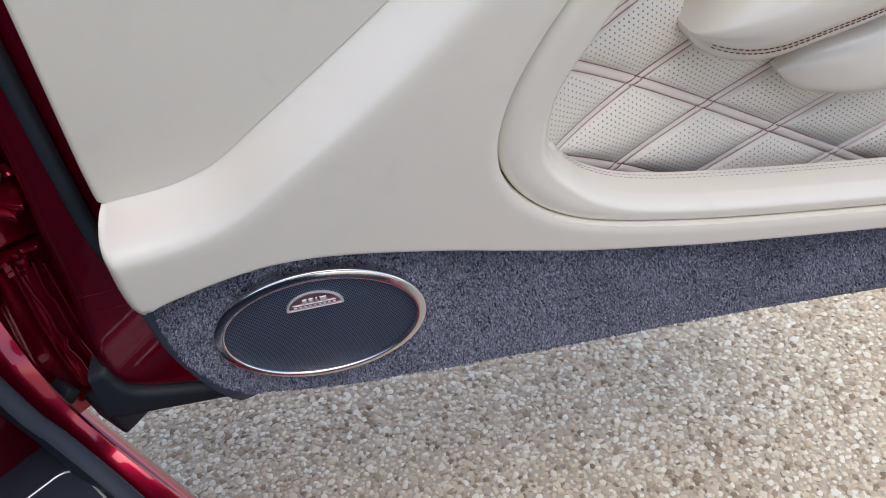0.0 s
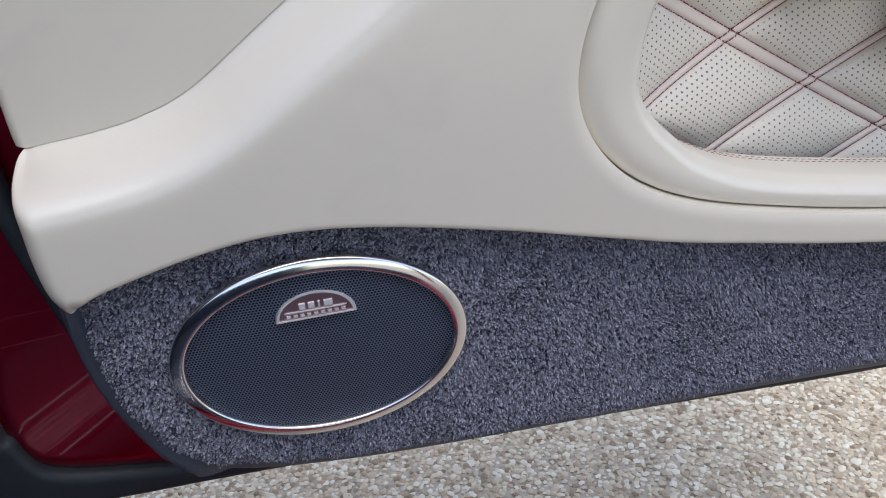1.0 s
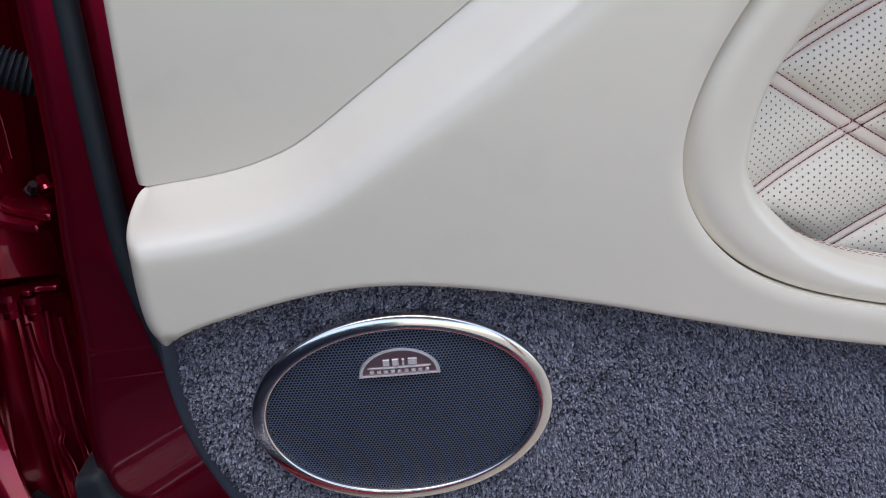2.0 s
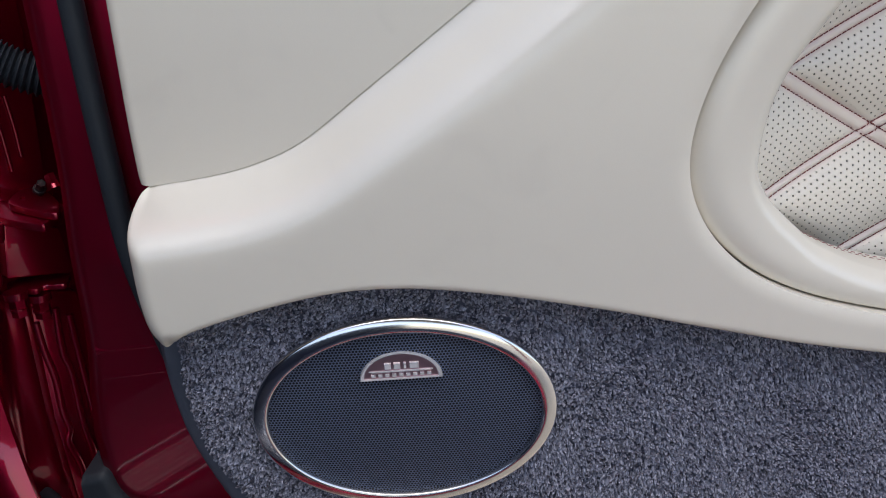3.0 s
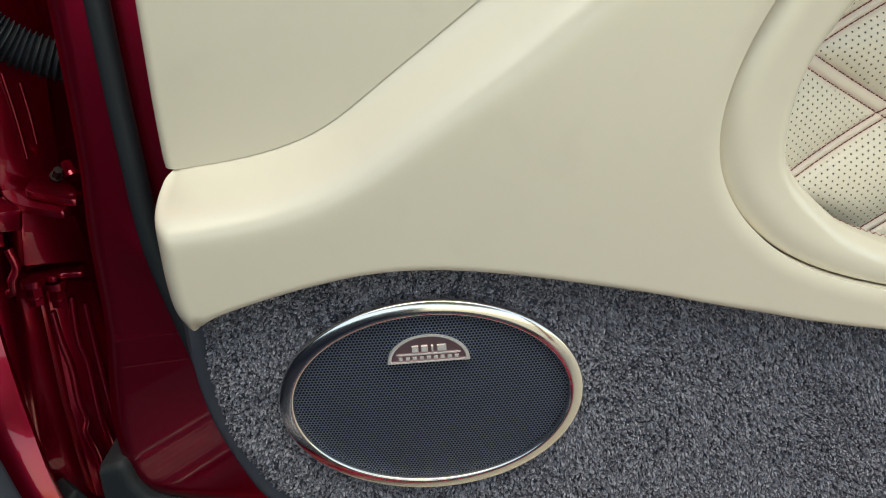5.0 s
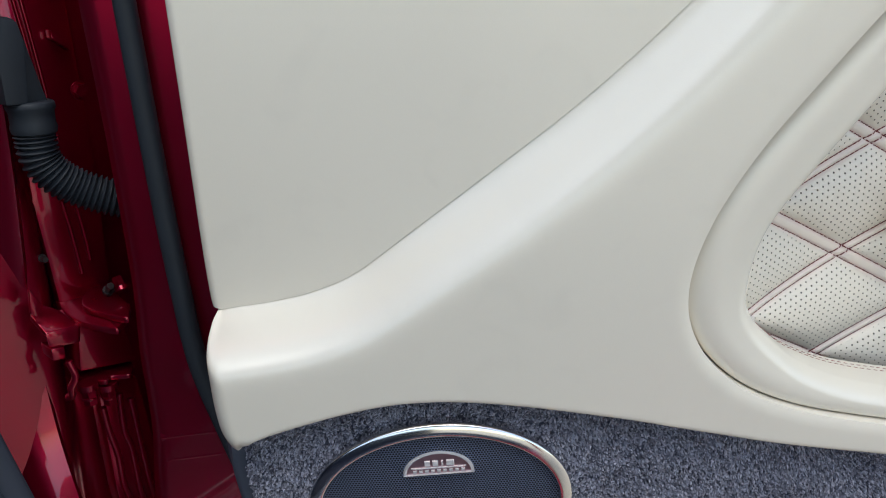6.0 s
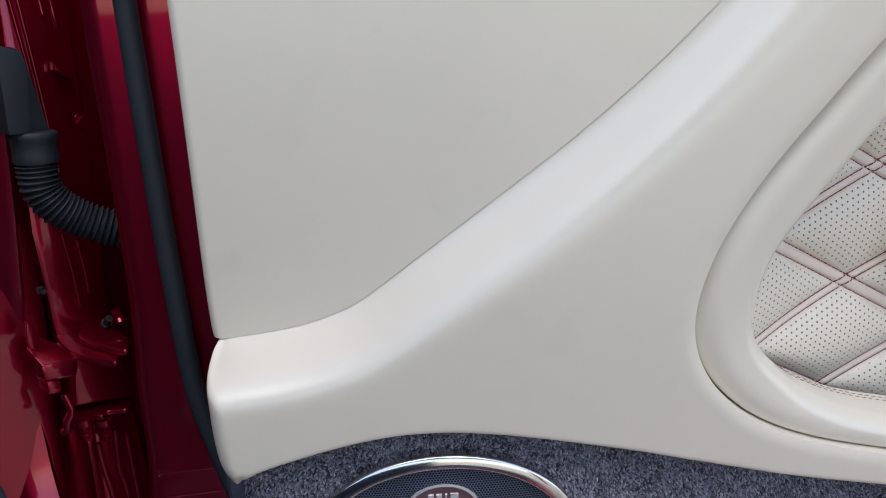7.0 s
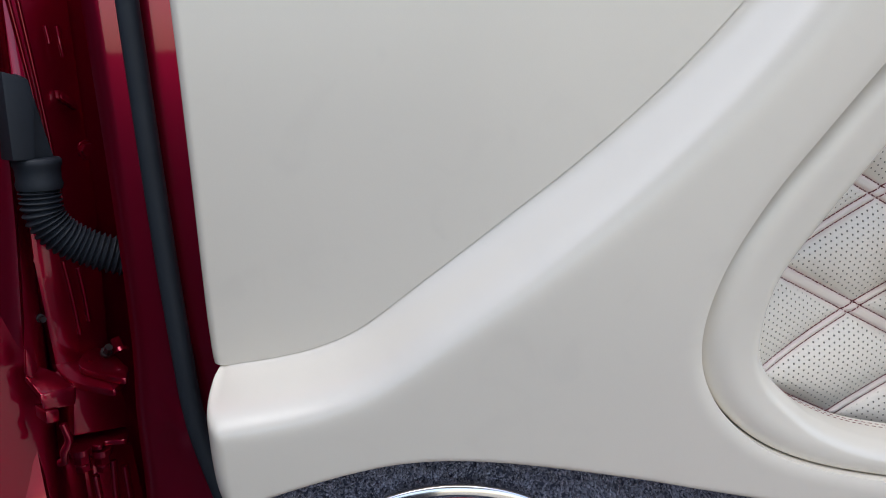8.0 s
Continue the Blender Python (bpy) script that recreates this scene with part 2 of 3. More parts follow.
def stitches(places, ways, normals, length, radius):
    """Short threads, each a slim eight-sided spindle."""
    verts, faces = [], []
    for p, w, nrm in zip(places, ways, normals):
        w, nrm = np.array(w), np.array(nrm)
        s = np.cross(w, nrm)
        o = len(verts)
        verts.append(p - w * length / 2 - nrm * radius * 0.4)
        for e, r in ((-0.28, 1.0), (0.28, 1.0)):
            for c, d in ((1, 0), (0, 1), (-1, 0), (0, -1)):
                verts.append(p + w * length * e + s * c * radius * r + nrm * (d * radius * r))
        verts.append(p + w * length / 2 - nrm * radius * 0.4)
        for k in range(4):
            a, b = o + 1 + k, o + 1 + (k + 1) % 4
            faces += [(o, b, a), (a, b, b + 4, a + 4), (a + 4, b + 4, o + 9)]
    return verts, faces


# ---- ground ----
def make_ground():
    me = bpy.data.meshes.new("ground")
    me.from_pydata([(-60, -60, 0), (60, -60, 0), (60, 60, 0), (-60, 60, 0)], [], [(0, 1, 2, 3)])
    me.materials.append(GROUND)
    ground = tagged(new("ground", me), "pale brown resin-bound gravel drive, dry and level", "ground", kind="structure")
    rng = np.random.default_rng(4)
    unit = bmesh.new()
    bmesh.ops.create_icosphere(unit, subdivisions=1, radius=1)
    base = np.array([v.co for v in unit.verts])
    tri = np.array([[v.index for v in f.verts] for f in unit.faces])
    unit.free()
    verts, faces = [], []
    pitch = 0.0072
    for x in np.arange(-0.50, 1.35, pitch):
        for y in np.arange(-0.05, 1.15, pitch):
            r = pitch * rng.uniform(0.42, 0.85) * (1.25 if rng.random() < 0.12 else 1)
            sx, sy, sz = r * rng.uniform(0.8, 1.25), r * rng.uniform(0.7, 1.1), r * rng.uniform(0.35, 0.6)
            a = rng.uniform(0, 6.28)
            p = base * (1 + rng.uniform(-0.16, 0.16, (len(base), 1))) * (sx, sy, sz)
            p = np.column_stack([p[:, 0] * math.cos(a) - p[:, 1] * math.sin(a), p[:, 0] * math.sin(a) + p[:, 1] * math.cos(a), p[:, 2]])
            verts.append(p + (x + rng.uniform(-.5, .5) * pitch, y + rng.uniform(-.5, .5) * pitch, rng.uniform(-0.0004, 0.0010)))
    count = len(verts)
    faces = (tri[None] + (np.arange(count) * len(base))[:, None, None]).reshape(-1, 3)
    stones = part("gravel", (np.vstack(verts), faces), STONE, ground)
    tagged(stones, "tan, grey and white gravel stones", kind="stuff")


make_ground()


# ---- the open door ----
car = door = thing("car", "deep red car, open door trimmed in ivory leather and carpet", "car")

# Outlines on the door's inner face, in metres along it and above the ground.
SEAM = spline([(-.1305, .6938), (-.0964, .6982), (-.0701, .7041), (-.0434, .7154), (-.0070, .7411), (.0441, .7782), (.0930, .8145), (.1412, .8558),
               (.1818, .8973), (.2298, .9552), (.2794, 1.0205)])
HEM = spline([(-.1205, .6148), (-.1106, .6226), (-.0864, .6299), (-.0554, .6370), (-.0256, .6412), (.0045, .6412), (.0335, .6378), (.0632, .6324),
              (.0940, .6257), (.1244, .6186), (.1559, .6102), (.1864, .6024), (.2190, .5942), (.2722, .5836), (.3509, .5695), (.4997, .5486), (.6397, .5344)])
END = spline([(-.1205, .6148), (-.1246, .6140), (-.1302, .6188), (-.1340, .6285), (-.1358, .6453), (-.1362, .6640), (-.1364, .6790), (-.1359, .6868), (-.1342, .6918), (-.1305, .6938)])
GROOVE = spline([(.3982, 1.0212), (.3247, .9413), (.2553, .8637), (.2254, .8291), (.1937, .7907), (.1702, .7538), (.1576, .7216), (.1551, .6953), (.1615, .6726),
                 (.1754, .6524), (.1981, .6334), (.2308, .6183), (.2784, .6055), (.3587, .5898), (.5064, .5679), (.6403, .5503)])
LIP = spline([(.44, 1.02), (.37, .94), (.31, .866), (.27, .8165), (.232, .770), (.2066, .7336), (.198, .6976), (.2025, .677), (.2200, .657),
              (.2400, .6415), (.279, .6255), (.36, .6095), (.505, .5885), (.64, .573)])


def soft_step(z):
    """A smooth rise from 0 to 1 about z = 0."""
    return 0.5 * (1 + np.tanh(0.798 * (z + 0.0447 * z ** 3)))


def seam_depth(x):
    """The upper panel stands far back at the hinge end and comes forward towards the armrest."""
    return 0.0172 - 0.0818 * x


def lower_depth(q):
    d_seam, d_hem, d_end = (nearest(q, c)[0] for c in (SEAM, HEM, END))
    foot = nearest(q, SEAM)[1]
    above = q[:, 1] > np.interp(q[:, 0], SEAM[:, 0], SEAM[:, 1])
    crest, soft = np.interp(foot[:, 0], (-.13, -.05, .04), (.0085, .0115, .0175)), np.interp(foot[:, 0], (-.13, .04), (.0085, .0098))
    start = soft_step(-crest / soft)
    down = (soft_step((np.where(above, 0, d_seam) - crest) / soft) - start) / (1 - start)
    shoulder = (0.0215 + seam_depth(foot[:, 0])) * (1 - down)
    rolled = 0.020 * (1 - np.sqrt(1 - fall(d_end, 0.012, 1.0) ** 2 * 0.97))
    rolled = rolled * np.clip((q[:, 1] - 0.607) / 0.012, 0.35, 1)
    y = -0.0215 + np.sqrt(shoulder ** 2 + rolled ** 2)
    y = y + 0.004 * fall(d_hem, 0.003, 2.0) + 0.0016 * fall(nearest(q, GROOVE)[0], 0.009, 2.0)
    y = y + above * (0.5 * d_seam)
    return y


lower_loop = np.vstack([END[:-2], SEAM[1:] + (-.0015, .0045), GROOVE, HEM[::-1][:-1]])
part("lower_trim_panel", skin(lower_loop, 0.0016, lower_depth, 0.03, np.vstack([END[10:][END[10:, 1] < .682], (-.1363, .72)])), LEATHER, door)

UPPER_EDGE = spline([(-.1399, 1.0194), (-.1382, .9092), (-.1382, .8267), (-.1388, .7377), (-.1383, .7030), (-.1376, .6946)])


def upper_depth(q):
    left = np.clip(q[:, 0] - np.interp(q[:, 1], UPPER_EDGE[::-1, 1], UPPER_EDGE[::-1, 0]), 0, 1)
    return seam_depth(q[:, 0]) - 0.0010 + 0.007 * (1 - np.sqrt(1 - fall(left, 0.006, 1.0) ** 2 * 0.98))


upper_loop = np.vstack([SEAM, UPPER_EDGE])
part("upper_trim_panel", skin(upper_loop, 0.003, upper_depth, 0.03, UPPER_EDGE[::-1], 0.008), LEATHER, door)


def rail_depth(q):
    """A padded roll that drops steeply into the gap beside the panel."""
    a, b = nearest(q, GROOVE)[0], nearest(q, LIP)[0]
    k = a / np.maximum(a + b, 1e-6)
    wide = np.interp(q[:, 1], (0.62, 0.69), (0.014, 0.022))
    deep = np.interp(q[:, 1], (0.62, 0.69), (0.009, 0.014))
    roll = 1 - np.sqrt(1 - 0.985 * fall(a, wide, 1.0) ** 2)
    return -0.0185 + 0.006 * k + deep * roll + np.interp(q[:, 1], (0.65, 0.72), (0.005, 0.015)) * fall(a, np.interp(q[:, 1], (0.65, 0.72), (0.0013, 0.0036)), 1.5) + 0.012 * fall(b, 0.010, 2.2)


def resample(line, n):
    s = np.concatenate([[0], np.cumsum(np.hypot(*np.diff(line, axis=0).T))])
    return np.column_stack([np.interp(np.linspace(0, s[-1], n), s, line[:, k]) for k in (0, 1)])


def make_rail():
    """Laid in rows that follow the gap, with a skirt under the panel and one into the pocket."""
    n = 320
    outer, inner = resample(GROOVE, n), resample(LIP, n)
    way = np.gradient(outer, axis=0)
    out = np.column_stack([way[:, 1], -way[:, 0]]) / np.hypot(*way.T)[:, None]
    rows = [(outer + out * 0.0025, np.full(n, .012))]
    for k in np.linspace(0, 1, 44) ** 1.7:
        q = outer * (1 - k) + inner * k
        rows.append((q, rail_depth(q)))
    rows.append((inner, rows[-1][1] + 0.03))
    verts = [(p[0], y, p[1]) for q, ys in rows for p, y in zip(q, ys)]
    faces = [(r * n + i, r * n + i + 1, (r + 1) * n + i + 1, (r + 1) * n + i) for r in range(len(rows) - 1) for i in range(n - 1)]
    part("pocket_surround", (verts, faces), LEATHER, door, "padded ivory leather surround")


make_rail()

# Quilted insert: two families of double seams, puffed and punched between them.
Q0, E1, E2 = np.array((.2883, .6936)), np.array((.0695, -.0410)), np.array((.0850, .0375))
WIDE, SLIM = 0.0041, 0.0029
AREA = abs(E1[0] * E2[1] - E1[1] * E2[0])
H1, H2 = AREA / np.hypot(*E1), AREA / np.hypot(*E2)
TO_AB = np.linalg.inv(np.column_stack([E1, E2]))


def bowl(q):
    return 0.024 + 0.050 * (1 - np.exp(-np.clip(q[:, 0] - 0.200, 0, 1) / 0.075))


def quilt_depth(q):
    a, b = TO_AB @ (q - Q0).T
    d2, d1 = np.abs(a - np.round(a)) * H2, np.abs(b - np.round(b)) * H1
    puff = (1 - np.exp(-np.clip(d1 - 0.0046, 0, 1) / 0.009)) * (1 - np.exp(-np.clip(d2 - 0.0034, 0, 1) / 0.009))
    band = np.maximum(np.exp(-(d1 / 0.0034) ** 4), np.exp(-(d2 / 0.0023) ** 4))
    groove = np.exp(-((d1 - WIDE) / 0.0009) ** 2) + np.exp(-((d2 - SLIM) / 0.0009) ** 2)
    return bowl(q) - 0.0100 * puff - 0.0010 * band + 0.0012 * groove


def make_quilt():
    loop = np.array([(.186, .53), (.64, .53), (.64, .97), (.186, .97)])
    verts, faces = skin(loop, 0.0012, quilt_depth, 0.0)
    panel = part("quilted_panel", (verts, faces), PERFORATED, door, "diamond-quilted perforated ivory leather with red stitching")
    me = panel.data
    uv = me.uv_layers.new(name="UVMap")
    flat = np.array([(v.co.x, v.co.z) for v in me.vertices])
    a, b = TO_AB @ (flat - Q0).T
    tilt = math.atan2(E2[1], E2[0])
    u = flat[:, 0] * math.cos(tilt) + flat[:, 1] * math.sin(tilt)
    v = -flat[:, 0] * math.sin(tilt) + flat[:, 1] * math.cos(tilt)
    loops = np.array([lp.vertex_index for lp in me.loops])
    uv.data.foreach_set("uv", np.column_stack([u, v])[loops].ravel())
    d2, d1 = np.abs(a - np.round(a)) * H2, np.abs(b - np.round(b)) * H1
    tint = 0.35 * ((d1 < WIDE) | (d2 < SLIM)) + 0.75 * np.maximum(np.exp(-((d1 - WIDE) / .0013) ** 2), np.exp(-((d2 - SLIM) / .0013) ** 2))
    for name, value in (("plain", (d1 < WIDE + .0026) | (d2 < SLIM + .0026)), ("band", tint)):
        me.attributes.new(name, "FLOAT", "POINT").data.foreach_set("value", value.astype(float))
    places, ways, normals = [], [], []
    for base, step, half in ((E1, E2, WIDE), (E2, E1, SLIM)):
        way = base / np.hypot(*base)
        across = np.array((-way[1], way[0]))
        for k in range(-5, 6):
            for side in (-half, half):
                for s in np.arange(-0.45, 0.45, 0.0037):
                    p = Q0 + step * k + way * s + across * side
                    if .19 < p[0] < .62 and .59 < p[1] < .92:
                        y0 = quilt_depth(np.array([p, p + way * 0.002]))
                        w = np.array((way[0], (y0[1] - y0[0]) / 0.002, way[1]))
                        places.append(np.array((p[0], y0[0] - 0.0003, p[1])))
                        ways.append(w / np.linalg.norm(w))
                        normals.append((0, -1, 0))
    part("stitching", stitches(places, ways, normals, 0.0046, 0.00056), THREAD, panel, "red thread")


make_quilt()


def make_lip_stitching():
    places, ways, normals = [], [], []
    line = spline([tuple(p) for p in LIP[::4]], 40)
    gone = 0.0
    for p, n in zip(line[:-1], line[1:]):
        gone += np.hypot(*(n - p))
        if gone < 0.0045:
            continue
        gone = 0.0
        w = (n - p) / np.hypot(*(n - p))
        out = np.array((w[1], -w[0]))
        if p[0] < .212 or p[1] > .662:
            continue
        y = rail_depth(np.array([p]))[0]
        for back in (0.0205, 0.0250):
            places.append(np.array((p[0] + out[0] * -0.0004, y + back, p[1] - out[1] * 0.0004)))
            ways.append((w[0], 0, w[1]))
            normals.append((-out[0], 0, -out[1]))
    part("stitching", stitches(places, ways, normals, 0.0034, 0.00020), FINE_THREAD, door, "fine dull red thread")


make_lip_stitching()


# Carpeted foot of the door.
CARPET_LEFT = spline([(-.1225, .625), (-.1245, .604), (-.1252, .5765), (-.1195, .5350), (-.1075, .5060), (-.0940, .4850), (-.0680, .4640)])
CARPET_FOOT = spline([(-.0680, .4640), (.0, .4500), (.10, .4420), (.25, .4360), (.414, .4290), (.64, .4130)])
CARPET_LOOP = np.vstack([CARPET_LEFT, CARPET_FOOT[1:], (HEM + (0, .012))[::-1]])
SPEAKER, SPK_A, SPK_B = np.array((.0017, .5566)), .0881, .0650


def carpet_depth(q):
    left, foot = nearest(q, CARPET_LEFT)[0], nearest(q, CARPET_FOOT)[0]
    lean = 0.11 * np.clip(0.572 - q[:, 1], 0, 1)
    return 0.001 + lean + np.maximum(0.010 * fall(left, 0.012, 2.0), 0.018 * fall(foot, 0.022, 1.8))


def make_carpet():
    panel = part("carpet_panel", skin(CARPET_LOOP, 0.004, carpet_depth), CARPET, door, "dark blue-grey cut-pile carpet")
    rng = np.random.default_rng(8)
    q = np.column_stack([rng.uniform(-.127, .62, 105000), rng.uniform(.434, .655, 105000)])
    q = q[within(q, CARPET_LOOP)]
    e = (q - SPEAKER) / (SPK_A - 0.002, SPK_B - 0.002)
    q = q[(e ** 2).sum(1) > 1]
    y = carpet_depth(q)
    verts, faces = [], []
    for (x, z), yy in zip(q, y):
        # Twisted tufts lean together in brushed patches.
        brush = noise.noise((x * 28, 3.1, z * 28)), noise.noise((x * 28, 9.7, z * 28)) - 1.5 * max(0, noise.noise((x * 15, 5.3, z * 19)))
        r, h = rng.uniform(0.0007, 0.00125), rng.uniform(0.0016, 0.0042)
        lx, lz = rng.normal(0, 0.0010) + 0.0014 * brush[0], rng.normal(-0.0002, 0.0010) + 0.0014 * brush[1]
        a, o = rng.uniform(0, 6.28), len(verts)
        for f, grow, turn in ((0, 0.8, 0), (0.72, 1.0, .6), (1.0, 0.45, 1.1)):
            for k in range(4):
                g = a + turn + k * 1.571
                verts.append((x + lx * f + r * grow * math.cos(g), yy + 0.0006 - h * f, z + lz * f + r * grow * math.sin(g)))
        for lay in (0, 4):
            for k in range(4):
                m = (k + 1) % 4
                faces.append((o + lay + k, o + lay + 4 + k, o + lay + 4 + m, o + lay + m))
        faces.append((o + 11, o + 10, o + 9, o + 8))
    tagged(part("carpet_nap", (verts, faces), PILE, panel), "tufted blue-grey pile", kind="stuff")


make_carpet()

BORDER = spline([(-.1330, .640), (-.1385, .610), (-.1372, .577), (-.1315, .5415), (-.1190, .5070), (-.1040, .4800), (-.0720, .4530), (.0, .4400),
                 (.10, .4330), (.25, .4270), (.414, .4200), (.64, .4040)])
border_loop = np.vstack([BORDER, [(.64, .535), (.30, .570), (.0, .62), (-.11, .62)]])


def border_depth(q):
    foot = nearest(q, BORDER[60:])[0]
    return 0.013 + np.maximum(0.006 * fall(nearest(q, BORDER)[0], 0.005), 0.022 * fall(foot, 0.034, 1.4))


part("trim_border", skin(border_loop, 0.004, border_depth, 0.015), EDGING, door, "blue-grey plastic border")


def make_speaker():
    n = 120
    ang = [2 * math.pi * i / n for i in range(n)]
    roll = radians(-1.0)
    LEAN_BACK = 0.10

    def at(a, k_in, y):
        x, z = (SPK_A - k_in) * math.cos(a), (SPK_B - k_in) * math.sin(a)
        y = y - 0.0005 - LEAN_BACK * z
        return (SPEAKER[0] + x * math.cos(roll) - z * math.sin(roll), y, SPEAKER[1] + x * math.sin(roll) + z * math.cos(roll))

    prof = [(-0.0005, 0.006), (0.0, -0.0012), (0.0002, -0.0030), (0.0007, -0.0041), (0.0016, -0.0047), (0.0034, -0.0055), (0.0054, -0.0062), (0.0070, -0.0066), (0.0080, -0.0065),
            (0.0087, -0.0058), (0.0092, -0.0040), (0.0097, -0.0006)]
    verts = [at(a, k, y) for a in ang for k, y in prof]
    k = len(prof)
    faces = [(i * k + j, ((i + 1) % n) * k + j, ((i + 1) % n) * k + j + 1, i * k + j + 1) for i in range(n) for j in range(k - 1)]
    speaker = part("speaker", (verts, [f[::-1] for f in faces]), CHROME, door, "oval door speaker in a polished chrome ring")
    rows = 26
    verts, faces = [], []
    for r in range(rows + 1):
        f = r / rows
        for a in ang:
            verts.append(((SPK_A - 0.0093) * f * math.cos(a) + SPEAKER[0], -0.0027 - LEAN_BACK * (SPK_B - 0.0093) * f * math.sin(a) - 0.0030 * (1 - f * f), (SPK_B - 0.0093) * f * math.sin(a) + SPEAKER[1]))
    for r in range(rows):
        for i in range(n):
            faces.append((r * n + i, r * n + (i + 1) % n, (r + 1) * n + (i + 1) % n, (r + 1) * n + i))
    grille = part("grille", (verts, faces), GRILLE, speaker, "fine black metal mesh")
    me = grille.data
    uv = me.uv_layers.new(name="UVMap")
    for lp in me.loops:
        c = me.vertices[lp.vertex_index].co
        uv.data[lp.index].uv = (c.x, c.z)
    # Half-oval badge: sunken face, bright rim, bars for its lettering.
    bx, bz, bw, bh, by = .0010, .5836, .0232, .0165, -.0085

    def half(bm, scale, y, low):
        return [bm.verts.new((bx + bw * scale * math.cos(t), y, bz + low + (bh * scale) * math.sin(t))) for t in [math.pi * i / 32 for i in range(33)]]

    bm = bmesh.new()
    bm.faces.new(half(bm, 0.92, by - 0.0008, 0.0007))
    back = half(bm, 0.92, by + 0.003, 0.0007)
    bm.faces.new(back[::-1])
    part("badge", bm, BADGE, speaker, "half-oval polished metal badge, pink reflection in its colour")
    bm = bmesh.new()
    rings = [half(bm, 1.0, by + 0.003, 0), half(bm, 1.0, by - 0.0012, 0), half(bm, 0.975, by - 0.0021, 0.0003), half(bm, 0.91, by - 0.0021, 0.0009), half(bm, 0.895, by - 0.0006, 0.0010)]
    for r0, r1 in zip(rings[:-1], rings[1:]):
        m = len(r0)
        for i in range(m):
            bm.faces.new((r0[i], r1[i], r1[(i + 1) % m], r0[(i + 1) % m]))
    bmesh.ops.recalc_face_normals(bm, faces=bm.faces[:])
    part("badge_rim", bm, SILVER, speaker, "bright silver rim")
    bm = bmesh.new()

    def bar(x, z, w, h):
        m = Matrix.Translation((bx + x, by - 0.0011, bz + z)) @ Matrix.Diagonal((w, 0.0014, h, 1))
        for v in bmesh.ops.create_cube(bm, size=1)["verts"]:
            v.co.x, v.co.z = v.co.x * (0.82 if v.co.y < 0 else 1), v.co.z * (0.7 if v.co.y < 0 else 1)
            v.co = m @ v.co

    bar(0, .0052, .038, .0009)
    for x, w in ((-.0072, .0040), (-.0020, .0040), (.0024, .0014), (.0076, .0056)):
        bar(x, .0083, w, .0046)
    for k in range(9):
        bar(-.0155 + k * .0039, .0027, .0026, .0020)
    part("badge_relief", bm, SILVER, speaker, "small raised silver bars")


make_speaker()


def make_armrest():
    edge = spline([(.298, .003, .7265), (.326, .003, .7262), (.355, .003, .7262), (.377, .003, .7290), (.409, .003, .7375), (.457, .003, .7480), (.56, .003, .7760), (.66, .003, .8040)], 10)
    belly = spline([(.10, -.022), (.04, -.0215), (.020, -.0185), (.0095, -.0120), (.0035, -.0045), (0, 0), (-.0045, .0050), (-.0105, .0140), (-.0135, .028), (-.011, .046), (.001, .062), (.022, .074), (.05, .079), (.10, .079)], 5)

    def rest_at(x, dy, dz):
        """A place on the padding; the sections shrink to a round nose."""
        u = min(1.0, max(0.0, (x - .3190) / .090))
        g = math.sqrt(u * (2 - u))
        z0 = float(np.interp(x, edge[:, 0], edge[:, 2]))
        return np.array((x, .037 + (dy - .034) * (g if dy < .034 else 1), z0 + .0155 + (dz - .0155) * (g if dz < .0155 else u * (2 - u))))

    stations = [.3190 + .090 * (1 - math.cos(math.pi / 2 * k / 16)) for k in range(17)] + list(np.linspace(.417, .66, 26))
    verts = [tuple(rest_at(x, *p)) for x in stations for p in belly]
    k = len(belly)
    faces = [(i * k + j, (i + 1) * k + j, (i + 1) * k + j + 1, i * k + j + 1) for i in range(len(stations) - 1) for j in range(k - 1)]
    rest = part("armrest", (verts, faces), LEATHER, door, "padded ivory leather armrest with a stitched lower edge")
    low = spline([(.404, .050, .6885), (.43, .047, .6870), (.49, .045, .6880), (.56, .045, .692), (.66, .045, .700)], 12)
    part("armrest_base", sweep([tuple(p) for p in low], lambda t: ring(.008 + .016 * min(1, t * 2.5), .002 + .034 * math.sin(min(1, t * 1.6) * math.pi / 2), 28, 0.9), (0, 0, 1)), LEATHER, door)
    places, ways, normals = [], [], []
    for x in np.arange(.332, .655, .0042):
        for dy, dz, nrm in ((.0018, -.0026, (0, -.78, -.62)), (-.0035, .0036, (0, -.72, -.69))):
            p, q = rest_at(x, dy, dz), rest_at(x + .002, dy, dz)
            places.append(p + np.array(nrm) * .0002)
            ways.append((q - p) / np.linalg.norm(q - p))
            normals.append(nrm)
    part("stitching", stitches(places, ways, normals, 0.0038, 0.00050), THREAD, rest, "fine dark red thread")
    # Turned-in leather tab in the pocket's lower corner.
    tab_loop = spline([(.192, .682), (.200, .681), (.209, .674), (.214, .661), (.214, .648), (.203, .648), (.192, .662), (.192, .682)], 8)[:-1]
    part("corner_tab", skin(tab_loop, 0.0015, lambda q: 0.019 + 0.005 * fall(nearest(q, tab_loop)[0], 0.005), 0.01), LEATHER, door)


make_armrest()

# Painted shell of the door, its rubber seal and foot strip.
SHELL_LEFT = spline([(-.2065, 1.05), (-.2050, .915), (-.2035, .80), (-.2040, .70), (-.2080, .64), (-.2095, .58), (-.2150, .535), (-.2180, .50), (-.2120, .462), (-.1900, .4445),
                     (-.1220, .4300)])
shell_loop = np.vstack([SHELL_LEFT, [(.2, .410), (.64, .390), (.64, 1.05)]])


